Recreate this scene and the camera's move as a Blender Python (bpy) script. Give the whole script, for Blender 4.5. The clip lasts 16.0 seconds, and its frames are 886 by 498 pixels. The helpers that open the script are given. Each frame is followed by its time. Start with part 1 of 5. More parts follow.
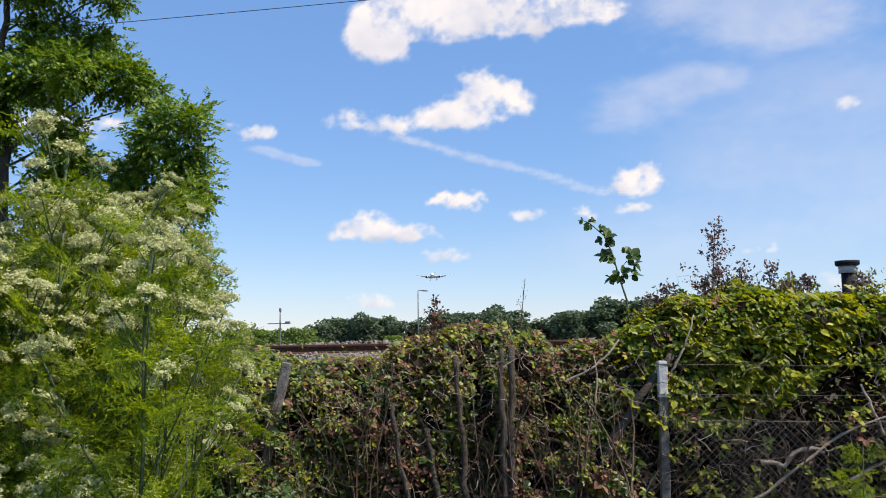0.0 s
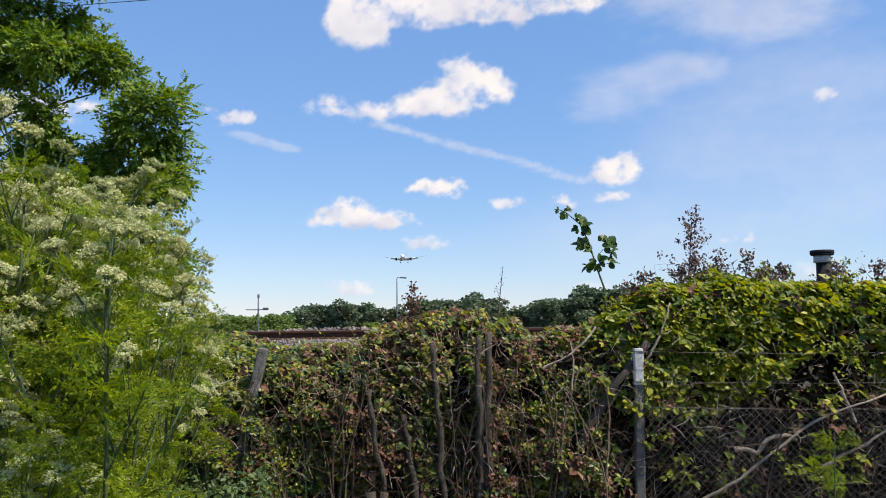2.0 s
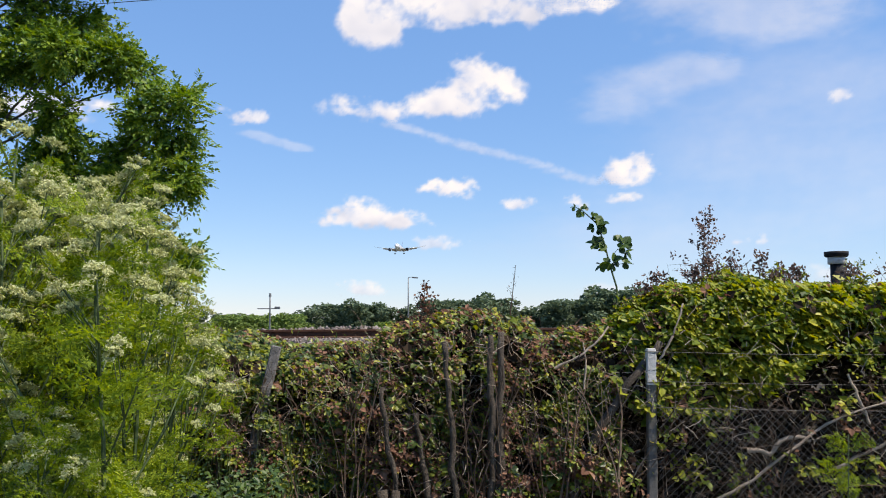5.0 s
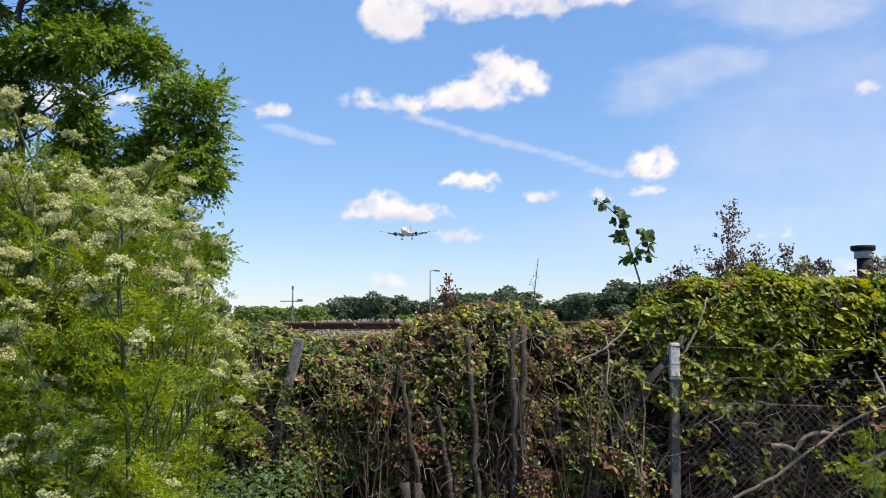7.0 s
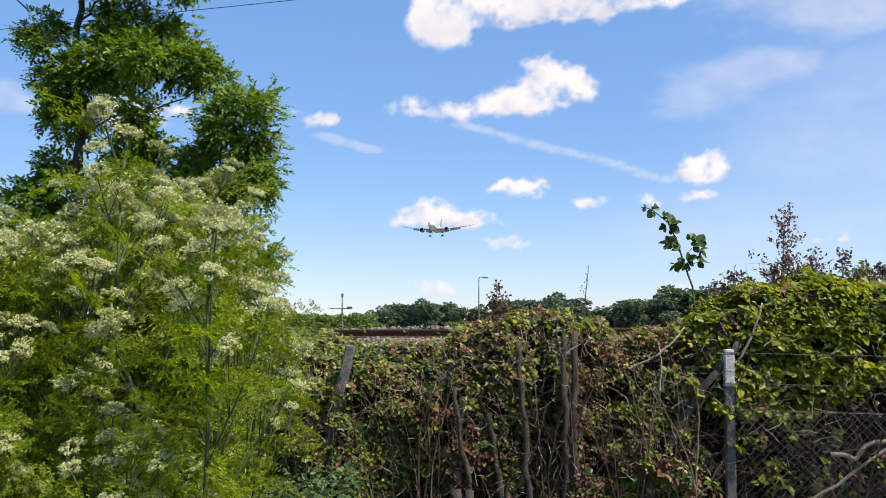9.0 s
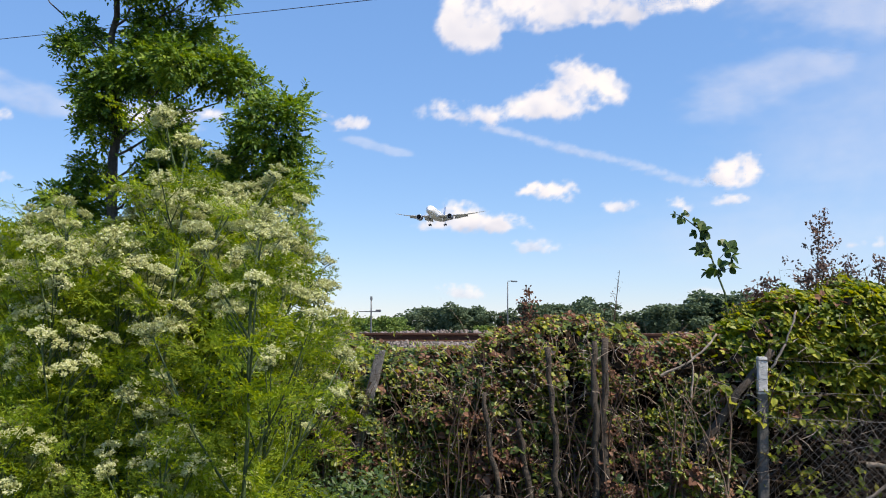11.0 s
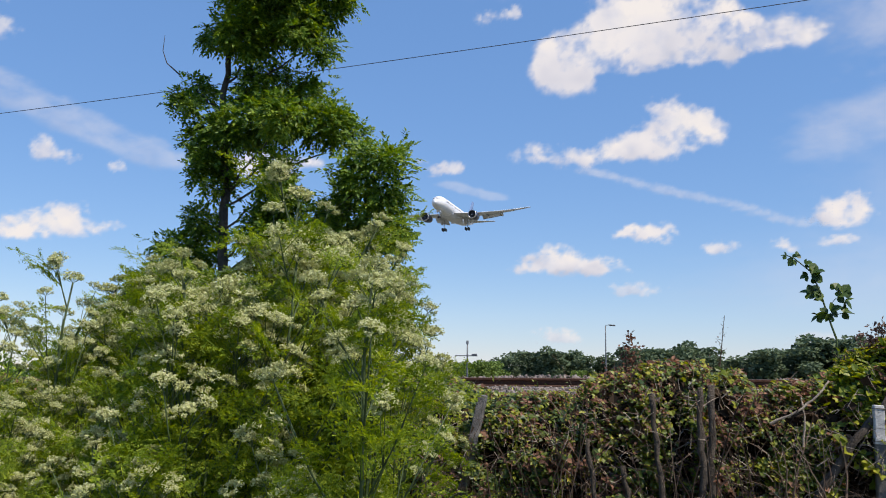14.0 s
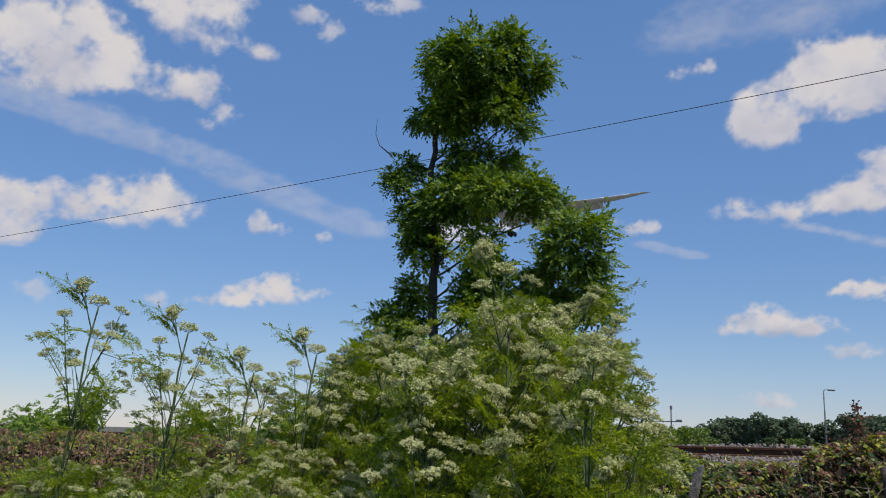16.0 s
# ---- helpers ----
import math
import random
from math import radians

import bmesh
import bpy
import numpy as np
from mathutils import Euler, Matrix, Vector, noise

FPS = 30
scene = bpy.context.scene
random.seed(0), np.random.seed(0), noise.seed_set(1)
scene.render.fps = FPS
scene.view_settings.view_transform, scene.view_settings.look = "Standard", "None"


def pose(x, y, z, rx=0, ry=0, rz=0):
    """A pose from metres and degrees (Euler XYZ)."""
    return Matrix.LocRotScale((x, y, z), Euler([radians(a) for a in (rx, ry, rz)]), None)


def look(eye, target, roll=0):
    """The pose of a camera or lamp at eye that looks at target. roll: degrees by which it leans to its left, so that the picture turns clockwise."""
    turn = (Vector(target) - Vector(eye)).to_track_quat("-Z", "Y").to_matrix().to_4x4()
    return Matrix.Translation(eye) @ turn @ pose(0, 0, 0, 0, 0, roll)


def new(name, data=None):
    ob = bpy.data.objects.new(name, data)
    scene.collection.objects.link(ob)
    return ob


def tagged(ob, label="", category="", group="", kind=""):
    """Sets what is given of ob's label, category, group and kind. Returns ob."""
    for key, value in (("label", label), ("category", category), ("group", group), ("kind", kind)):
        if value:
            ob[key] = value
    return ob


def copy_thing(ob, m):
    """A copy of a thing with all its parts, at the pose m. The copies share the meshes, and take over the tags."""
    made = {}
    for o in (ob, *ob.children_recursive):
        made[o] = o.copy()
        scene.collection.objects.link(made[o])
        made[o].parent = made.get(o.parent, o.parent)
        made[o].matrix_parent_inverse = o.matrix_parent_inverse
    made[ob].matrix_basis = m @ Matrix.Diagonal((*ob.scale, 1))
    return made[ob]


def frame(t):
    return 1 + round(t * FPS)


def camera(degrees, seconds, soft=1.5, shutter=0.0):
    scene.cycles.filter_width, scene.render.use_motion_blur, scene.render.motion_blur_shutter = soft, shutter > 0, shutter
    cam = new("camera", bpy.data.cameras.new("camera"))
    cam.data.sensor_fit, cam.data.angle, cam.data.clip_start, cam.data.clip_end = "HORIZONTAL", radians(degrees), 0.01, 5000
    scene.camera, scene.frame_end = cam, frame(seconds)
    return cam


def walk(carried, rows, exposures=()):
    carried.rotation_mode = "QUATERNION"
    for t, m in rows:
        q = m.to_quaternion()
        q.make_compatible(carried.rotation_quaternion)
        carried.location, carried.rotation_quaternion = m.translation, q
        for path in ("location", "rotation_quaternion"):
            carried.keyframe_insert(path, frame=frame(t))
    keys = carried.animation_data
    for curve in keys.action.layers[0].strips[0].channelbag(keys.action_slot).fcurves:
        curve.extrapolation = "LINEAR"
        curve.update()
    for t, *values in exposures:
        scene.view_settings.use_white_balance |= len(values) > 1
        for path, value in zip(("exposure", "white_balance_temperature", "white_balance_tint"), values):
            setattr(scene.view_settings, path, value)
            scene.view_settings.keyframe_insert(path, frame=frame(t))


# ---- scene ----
cam = camera(53.0, 16.0, soft=1.0)
PATH = [
    (0, (0.077, -2.088, 1.688), (-0.064, -0.104, 1.894), -0.8),
    (0.5, (0.079, -2.094, 1.69), (-0.046, -0.109, 1.894), -0.6),
    (1, (0.079, -2.096, 1.69), (-0.028, -0.11, 1.9), -0.7),
    (1.5, (0.087, -2.08, 1.688), (-0.013, -0.092, 1.883), -0.6),
    (2, (0.086, -2.073, 1.683), (-0.009, -0.083, 1.86), -0.5),
    (2.5, (0.082, -2.069, 1.684), (-0.02, -0.08, 1.863), -0.5),
    (3, (0.079, -2.072, 1.677), (-0.029, -0.083, 1.857), -0.3),
    (5.5, (0.075, -2.079, 1.673), (-0.056, -0.091, 1.85), -0.0),
    (6, (0.076, -2.08, 1.679), (-0.076, -0.094, 1.862), -0.0),
    (6.5, (0.071, -2.09, 1.671), (-0.095, -0.105, 1.845), -0.1),
    (7, (0.071, -2.084, 1.675), (-0.099, -0.098, 1.837), 0.1),
    (7.5, (0.071, -2.09, 1.673), (-0.118, -0.105, 1.83), -0.1),
    (8, (0.07, -2.09, 1.668), (-0.156, -0.11, 1.835), -0.1),
    (10.5, (0.047, -2.092, 1.683), (-0.274, -0.127, 1.865), 0.3),
    (11, (0.051, -2.095, 1.684), (-0.291, -0.133, 1.869), 0.4),
    (11.5, (0.04, -2.109, 1.678), (-0.327, -0.151, 1.858), 0.2),
    (12, (0.04, -2.106, 1.676), (-0.338, -0.15, 1.855), 0.6),
    (12.5, (0.034, -2.118, 1.678), (-0.368, -0.169, 1.872), 0.4),
    (13, (0.028, -2.124, 1.681), (-0.409, -0.184, 1.89), 0.4),
    (13.5, (0.018, -2.163, 1.686), (-0.465, -0.236, 1.921), 0.5),
    (14, (0.028, -2.217, 1.69), (-0.521, -0.314, 1.971), 0.7),
    (14.5, (0.022, -2.29, 1.706), (-0.597, -0.415, 2.023), 1.4),
    (15, (0.031, -2.372, 1.71), (-0.676, -0.532, 2.046), 1.1),
    (15.5, (0.032, -2.463, 1.71), (-0.784, -0.675, 2.077), 1.3),
    (16, (0.029, -2.557, 1.708), (-0.916, -0.844, 2.119), 1.6),
]
walk(cam, [(t, look(e, g, r)) for t, e, g, r in PATH],
     exposures=[(0, 0.15, 6950, 15), (2.5, 0.12, 6950, 15), (5.5, 0.2, 7000, 15), (8, 0.22, 7000, 15), (12.5, 0.17, 6950, 15), (14, -0.06, 6850, 15), (15, -0.25, 6700, 15), (16, -0.46, 6650, 15)])

# ---- light ----
SUN_AZ, SUN_EL = radians(112), radians(55)
world = bpy.data.worlds.new("sky")
scene.world = world
world.use_nodes = True
wn = world.node_tree
sky = wn.nodes.new("ShaderNodeTexSky")
sky.sky_type, sky.sun_disc = "NISHITA", False
sky.sun_elevation, sky.sun_rotation = SUN_EL, SUN_AZ
sky.air_density, sky.dust_density, sky.ozone_density = 1.0, 0.04, 1.5
rich = wn.nodes.new("ShaderNodeHueSaturation")
rich.inputs["Saturation"].default_value = 1.22
wn.links.new(sky.outputs[0], rich.inputs["Color"])
wn.links.new(rich.outputs[0], wn.nodes["Background"].inputs[0])
wn.nodes["Background"].inputs[1].default_value = 0.128
haze = wn.nodes.new("ShaderNodeBackground")
haze.inputs[0].default_value, haze.inputs[1].default_value = (0.215, 0.475, 1.03, 1), 1.0
both = wn.nodes.new("ShaderNodeMixShader")
both.inputs[0].default_value = 0.42
wn.links.new(wn.nodes["Background"].outputs[0], both.inputs[1])
wn.links.new(haze.outputs[0], both.inputs[2])
wn.links.new(both.outputs[0], wn.nodes["World Output"].inputs[0])
sun = new("sun", bpy.data.lights.new("sun", "SUN"))
sun.data.energy, sun.data.angle, sun.data.color = 5.0, radians(0.53), (1.0, 0.94, 0.83)
SUN_WAY = Vector((math.sin(SUN_AZ) * math.cos(SUN_EL), math.cos(SUN_AZ) * math.cos(SUN_EL), math.sin(SUN_EL)))
sun.matrix_world = look(SUN_WAY * 60, (0, 0, 0))

# ---- materials ----
def mat_new(name):
    m = bpy.data.materials.new(name)
    m.use_nodes = True
    return m, m.node_tree, m.node_tree.nodes["Principled BSDF"]


def ramp(nt, stops):
    r = nt.nodes.new("ShaderNodeValToRGB")
    while len(r.color_ramp.elements) < len(stops):
        r.color_ramp.elements.new(0.5)
    for el, (p, c) in zip(r.color_ramp.elements, stops):
        el.position, el.color = p, (*c, 1)
    return r


def surface(name, stops, scale, rough=0.8, metal=0.0, bump=0.3, fine=6.0, spec=0.4, relief=0.02):
    """Two scales of noise for the colour, a fine bump, and patchy roughness."""
    m, nt, b = mat_new(name)
    tc = nt.nodes.new("ShaderNodeTexCoord")
    a = nt.nodes.new("ShaderNodeTexNoise")
    a.inputs["Scale"].default_value, a.inputs["Detail"].default_value = scale, 6
    f = nt.nodes.new("ShaderNodeTexNoise")
    f.inputs["Scale"].default_value, f.inputs["Detail"].default_value = scale * fine, 5
    mix = nt.nodes.new("ShaderNodeMix")
    mix.data_type = "FLOAT"
    mix.inputs[0].default_value = 0.4
    for n in (a, f):
        nt.links.new(tc.outputs["Object"], n.inputs["Vector"])
    nt.links.new(a.outputs["Fac"], mix.inputs[2])
    nt.links.new(f.outputs["Fac"], mix.inputs[3])
    r = ramp(nt, stops)
    nt.links.new(mix.outputs[0], r.inputs[0])
    nt.links.new(r.outputs[0], b.inputs["Base Color"])
    rr = nt.nodes.new("ShaderNodeMapRange")
    rr.inputs[3].default_value, rr.inputs[4].default_value = max(rough - 0.12, 0.03), min(rough + 0.12, 1)
    nt.links.new(f.outputs["Fac"], rr.inputs[0])
    nt.links.new(rr.outputs[0], b.inputs["Roughness"])
    bp = nt.nodes.new("ShaderNodeBump")
    bp.inputs["Strength"].default_value, bp.inputs["Distance"].default_value = bump, relief
    nt.links.new(f.outputs["Fac"], bp.inputs["Height"])
    nt.links.new(bp.outputs[0], b.inputs["Normal"])
    b.inputs["Metallic"].default_value = metal
    b.inputs["Specular IOR Level"].default_value = spec
    return m


def leafy(name, stops, through_light=0.35, rough=0.45, spec=0.5, patch=1.5):
    """Foliage: every leaf takes its own tone from the ramp, shifted in larger patches; light passes through the blade."""
    m, nt, b = mat_new(name)
    geo = nt.nodes.new("ShaderNodeNewGeometry")
    tc = nt.nodes.new("ShaderNodeTexCoord")
    pn = nt.nodes.new("ShaderNodeTexNoise")
    pn.inputs["Scale"].default_value, pn.inputs["Detail"].default_value = patch, 3
    nt.links.new(tc.outputs["Object"], pn.inputs["Vector"])
    add = nt.nodes.new("ShaderNodeMath")
    add.operation = "MULTIPLY_ADD"
    add.inputs[1].default_value = 0.62
    sub = nt.nodes.new("ShaderNodeMapRange")
    sub.inputs[1].default_value, sub.inputs[2].default_value = 0.3, 0.7
    sub.inputs[4].default_value = 0.38
    nt.links.new(pn.outputs["Fac"], sub.inputs[0])
    nt.links.new(geo.outputs["Random Per Island"], add.inputs[0])
    nt.links.new(sub.outputs[0], add.inputs[2])
    r = ramp(nt, stops)
    nt.links.new(add.outputs[0], r.inputs[0])
    nt.links.new(r.outputs[0], b.inputs["Base Color"])
    b.inputs["Roughness"].default_value, b.inputs["Specular IOR Level"].default_value = rough, spec
    tr = nt.nodes.new("ShaderNodeBsdfTranslucent")
    hue = nt.nodes.new("ShaderNodeHueSaturation")
    hue.inputs["Saturation"].default_value, hue.inputs["Value"].default_value = 1.15, 1.5
    hue.inputs["Hue"].default_value = 0.485
    nt.links.new(r.outputs[0], hue.inputs["Color"])
    nt.links.new(hue.outputs[0], tr.inputs[0])
    mx = nt.nodes.new("ShaderNodeMixShader")
    mx.inputs[0].default_value = through_light
    nt.links.new(b.outputs[0], mx.inputs[1])
    nt.links.new(tr.outputs[0], mx.inputs[2])
    nt.links.new(mx.outputs[0], nt.nodes["Material Output"].inputs[0])
    return m


M_EARTH = surface("earth_and_litter", [(0.3, (0.022, 0.016, 0.011)), (0.55, (0.055, 0.043, 0.025)), (0.75, (0.07, 0.085, 0.025))], 1.3, 0.95, bump=0.8)
M_FAR = surface("dry_rough_grass", [(0.3, (0.08, 0.08, 0.055)), (0.6, (0.13, 0.125, 0.09)), (0.8, (0.18, 0.165, 0.12))], 0.4, 0.95)
M_BALLAST = surface("ballast_stone", [(0.25, (0.12, 0.095, 0.08)), (0.5, (0.24, 0.20, 0.175)), (0.75, (0.37, 0.32, 0.285))], 5, 0.9)
M_RAIL = surface("rusted_rail_steel", [(0.3, (0.045, 0.022, 0.015)), (0.6, (0.10, 0.045, 0.026)), (0.8, (0.17, 0.08, 0.045))], 9, 0.8, metal=0.2)
M_RAILTOP = surface("worn_rail_head", [(0.3, (0.25, 0.17, 0.14)), (0.7, (0.45, 0.37, 0.33))], 12, 0.45, metal=0.7)
M_CONCRETE = surface("weathered_concrete", [(0.25, (0.065, 0.063, 0.058)), (0.5, (0.12, 0.117, 0.11)), (0.75, (0.20, 0.19, 0.175))], 14, 0.9, bump=0.5)
M_PALE = surface("pale_concrete", [(0.25, (0.36, 0.36, 0.35)), (0.6, (0.55, 0.55, 0.53)), (0.8, (0.66, 0.65, 0.62))], 16, 0.85, bump=0.4)
M_WIRE = surface("galvanised_wire", [(0.3, (0.075, 0.07, 0.065)), (0.7, (0.21, 0.20, 0.185))], 30, 0.6, metal=0.4)
M_CABLE = surface("black_cable_sheath", [(0.3, (0.02, 0.02, 0.025)), (0.7, (0.05, 0.05, 0.055))], 10, 0.6)
M_STAKE = surface("grey_weathered_wood", [(0.25, (0.03, 0.024, 0.018)), (0.55, (0.085, 0.068, 0.052)), (0.8, (0.21, 0.18, 0.145))], 18, 0.9, bump=0.8)
M_OLDWOOD = surface("silvered_post_wood", [(0.25, (0.09, 0.085, 0.08)), (0.55, (0.19, 0.18, 0.17)), (0.8, (0.33, 0.32, 0.30))], 20, 0.9, bump=0.8)
M_STICK = surface("bleached_dead_wood", [(0.25, (0.20, 0.15, 0.11)), (0.55, (0.38, 0.31, 0.24)), (0.8, (0.52, 0.46, 0.38))], 14, 0.9, bump=0.6)
M_BARK = surface("ash_bark", [(0.25, (0.035, 0.03, 0.025)), (0.55, (0.085, 0.075, 0.062)), (0.8, (0.15, 0.14, 0.115))], 12, 0.92, bump=0.9)
M_CANE = leafy("bramble_cane", [(0.0, (0.035, 0.023, 0.017)), (0.55, (0.10, 0.066, 0.046)), (0.88, (0.21, 0.155, 0.115)), (1.0, (0.50, 0.43, 0.34))], 0.02, 0.85, 0.25)
M_BRAMBLE = leafy("bramble_leaf", [(0.0, (0.014, 0.03, 0.01)), (0.3, (0.045, 0.085, 0.018)), (0.52, (0.12, 0.165, 0.022)), (0.76, (0.30, 0.315, 0.032)), (1.0, (0.50, 0.45, 0.06))], 0.30, 0.42, 0.5, 3.5)
M_LUSH = leafy("sunny_bramble_leaf", [(0.0, (0.02, 0.042, 0.012)), (0.25, (0.08, 0.135, 0.02)), (0.5, (0.20, 0.25, 0.028)), (0.78, (0.39, 0.39, 0.038)), (1.0, (0.50, 0.46, 0.06))], 0.36, 0.46, 0.35, 3.5)
M_DEAD = leafy("dead_bramble_leaf", [(0.0, (0.045, 0.027, 0.020)), (0.45, (0.155, 0.080, 0.052)), (0.75, (0.30, 0.165, 0.105)), (1.0, (0.44, 0.31, 0.20))], 0.25, 0.8, 0.2)
M_SHOOT = leafy("shoot_leaf", [(0.0, (0.015, 0.035, 0.012)), (0.5, (0.045, 0.09, 0.02)), (1.0, (0.13, 0.19, 0.03))], 0.22, 0.5, 0.4, 6.0)
M_DRY = leafy("dry_grey_brown_leaf", [(0.0, (0.07, 0.042, 0.035)), (0.5, (0.17, 0.11, 0.09)), (1.0, (0.36, 0.28, 0.23))], 0.15, 0.8, 0.2)
# inner hedge leaves, with the shade of the gaps put into their colour
M_INNER_SHADE = leafy("shade_dark_inner_leaf", [(0.0, (0.014, 0.011, 0.008)), (0.6, (0.04, 0.028, 0.018)), (1.0, (0.075, 0.05, 0.03))], 0.08, 0.9, 0.1)
M_TREE = leafy("ash_leaf", [(0.0, (0.022, 0.055, 0.012)), (0.4, (0.085, 0.17, 0.022)), (0.7, (0.19, 0.285, 0.032)), (1.0, (0.31, 0.39, 0.045))], 0.36, 0.45, 0.3, 2.0)
M_FERN = leafy("hemlock_leaf", [(0.0, (0.032, 0.068, 0.012)), (0.4, (0.175, 0.26, 0.028)), (0.75, (0.35, 0.42, 0.044)), (1.0, (0.50, 0.50, 0.09))], 0.45, 0.6, 0.15, 3.0)
M_FLORET = leafy("hemlock_floret", [(0.0, (0.30, 0.34, 0.11)), (0.45, (0.47, 0.49, 0.23)), (1.0, (0.66, 0.65, 0.45))], 0.22, 0.7, 0.2)
M_STEM = surface("hemlock_stem", [(0.25, (0.03, 0.05, 0.016)), (0.6, (0.065, 0.10, 0.03)), (0.85, (0.12, 0.13, 0.06))], 9, 0.6)
# far crowns: haze of distance painted in as a lighter, bluer green
M_FARLEAF = leafy("hazed_crown_leaf", [(0.0, (0.055, 0.09, 0.055)), (0.5, (0.11, 0.155, 0.085)), (1.0, (0.18, 0.235, 0.115))], 0.2, 0.7, 0.25, 0.12)
M_BANKLEAF = leafy("distant_scrub_leaf", [(0.0, (0.08, 0.13, 0.04)), (0.5, (0.16, 0.24, 0.06)), (1.0, (0.26, 0.33, 0.09))], 0.25, 0.7, 0.25, 0.12)
M_PLANE = surface("white_aircraft_paint", [(0.3, (0.74, 0.75, 0.76)), (0.7, (0.82, 0.82, 0.82))], 0.25, 0.3, spec=0.5, bump=0.02)
M_WING = surface("grey_wing_paint", [(0.3, (0.58, 0.59, 0.61)), (0.7, (0.68, 0.69, 0.70))], 0.3, 0.35, spec=0.5, bump=0.02)
M_NACELLE = surface("dark_blue_nacelle", [(0.3, (0.018, 0.022, 0.05)), (0.7, (0.04, 0.05, 0.09))], 0.5, 0.35, bump=0.02)
M_LIP = surface("bare_intake_metal", [(0.3, (0.5, 0.5, 0.52)), (0.7, (0.65, 0.65, 0.66))], 1, 0.25, metal=0.9, bump=0.02)
M_DARK = surface("dark_rubber_and_glass", [(0.3, (0.012, 0.012, 0.014)), (0.7, (0.03, 0.03, 0.034))], 2, 0.6)
M_FIN = surface("blue_fin_paint", [(0.3, (0.12, 0.20, 0.38)), (0.7, (0.20, 0.28, 0.46))], 0.4, 0.35, bump=0.02)
M_LAMP = surface("grey_mast_steel", [(0.3, (0.10, 0.11, 0.12)), (0.7, (0.2, 0.21, 0.22))], 3, 0.6, metal=0.4)
M_COWL = surface("black_painted_cowl", [(0.3, (0.008, 0.009, 0.011)), (0.7, (0.018, 0.019, 0.022))], 8, 0.7, spec=0.2)


# ---- geometry helpers ----
RNG = np.random.default_rng(7)


def mesh_from(name, verts, faces, mats, smooth=False, slots=None):
    """Mesh from arrays; faces all have the same number of corners."""
    me = bpy.data.meshes.new(name)
    verts, faces = np.asarray(verts, np.float32), np.asarray(faces, np.int32)
    n, k = faces.shape
    me.vertices.add(len(verts))
    me.vertices.foreach_set("co", verts.ravel())
    me.loops.add(n * k)
    me.loops.foreach_set("vertex_index", faces.ravel())
    me.polygons.add(n)
    me.polygons.foreach_set("loop_start", np.arange(0, n * k, k, dtype=np.int32))
    if slots is not None:
        me.polygons.foreach_set("material_index", np.asarray(slots, np.int32))
    me.polygons.foreach_set("use_smooth", np.full(n, smooth))
    for m in (mats if isinstance(mats, (list, tuple)) else [mats]):
        me.materials.append(m)
    me.update(calc_edges=True)
    me.validate()
    return me


def put(name, mesh, parent=None, m=None, label=""):
    ob = new(name, mesh)
    if m is not None:
        ob.matrix_basis = m
    if parent is not None:
        ob.parent = parent
    return tagged(ob, label=label)


def part(name, bm, material, parent, label="", smooth=False):
    me = bpy.data.meshes.new(name)
    bmesh.ops.recalc_face_normals(bm, faces=bm.faces)
    for f in bm.faces:
        f.smooth = smooth
    bm.to_mesh(me)
    bm.free()
    me.materials.append(material)
    return put(name, me, parent, None, label)


def unit(v):
    return v / np.maximum(np.linalg.norm(v, axis=-1, keepdims=True), 1e-9)


def blades(pos, along, face, length, width, fold=0.12, wide=0.42):
    """Leaf blades: two triangles each, folded along the midrib."""
    n = len(pos)
    along = unit(along)
    side = unit(np.cross(face, along))
    up = np.cross(along, side)
    L, W = np.broadcast_to(length, n)[:, None], np.broadcast_to(width, n)[:, None]
    mid = pos + along * L * wide + up * W * fold * 1.6
    v = np.stack([pos, mid + side * W * 0.5, pos + along * L, mid - side * W * 0.5], 1)
    f = np.array([[0, 2, 1], [0, 3, 2]])[None] + np.arange(n)[:, None, None] * 4
    return v.reshape(-1, 3), f.reshape(-1, 3)


def leaflets(pos, along, face, length, width, fold=0.14):
    """Broad oval leaflets: four triangles each, folded along the midrib."""
    n = len(pos)
    along = unit(along)
    side = unit(np.cross(face, along))
    up = np.cross(along, side)
    L, W = np.broadcast_to(length, n)[:, None], np.broadcast_to(width, n)[:, None]
    low, high = pos + along * L * 0.28 + up * W * fold, pos + along * L * 0.64 + up * W * fold * 0.8
    v = np.stack([pos, low + side * W * 0.48, high + side * W * 0.42, pos + along * L - up * W * 0.12, high - side * W * 0.42, low - side * W * 0.48], 1)
    f = np.array([[0, 3, 2], [0, 2, 1], [0, 4, 3], [0, 5, 4]])[None] + np.arange(n)[:, None, None] * 6
    return v.reshape(-1, 3), f.reshape(-1, 3)


def flakes(pos, along, face, length, width):
    """Smallest leaflets and florets: one triangle each."""
    n = len(pos)
    along = unit(along)
    side = unit(np.cross(face, along))
    L, W = np.broadcast_to(length, n)[:, None], np.broadcast_to(width, n)[:, None]
    v = np.stack([pos, pos + along * L + side * W * 0.5, pos + along * L - side * W * 0.5], 1)
    return v.reshape(-1, 3), np.arange(n * 3).reshape(-1, 3)


def diamonds(pos, along, face, length, width):
    """Small flat leaflets: two triangles each."""
    n = len(pos)
    along = unit(along)
    side = unit(np.cross(face, along))
    L, W = np.broadcast_to(length, n)[:, None], np.broadcast_to(width, n)[:, None]
    v = np.stack([pos, pos + along * L * 0.45 + side * W * 0.5, pos + along * L, pos + along * L * 0.45 - side * W * 0.5], 1)
    f = np.array([[0, 1, 2], [0, 2, 3]])[None] + np.arange(n)[:, None, None] * 4
    return v.reshape(-1, 3), f.reshape(-1, 3)


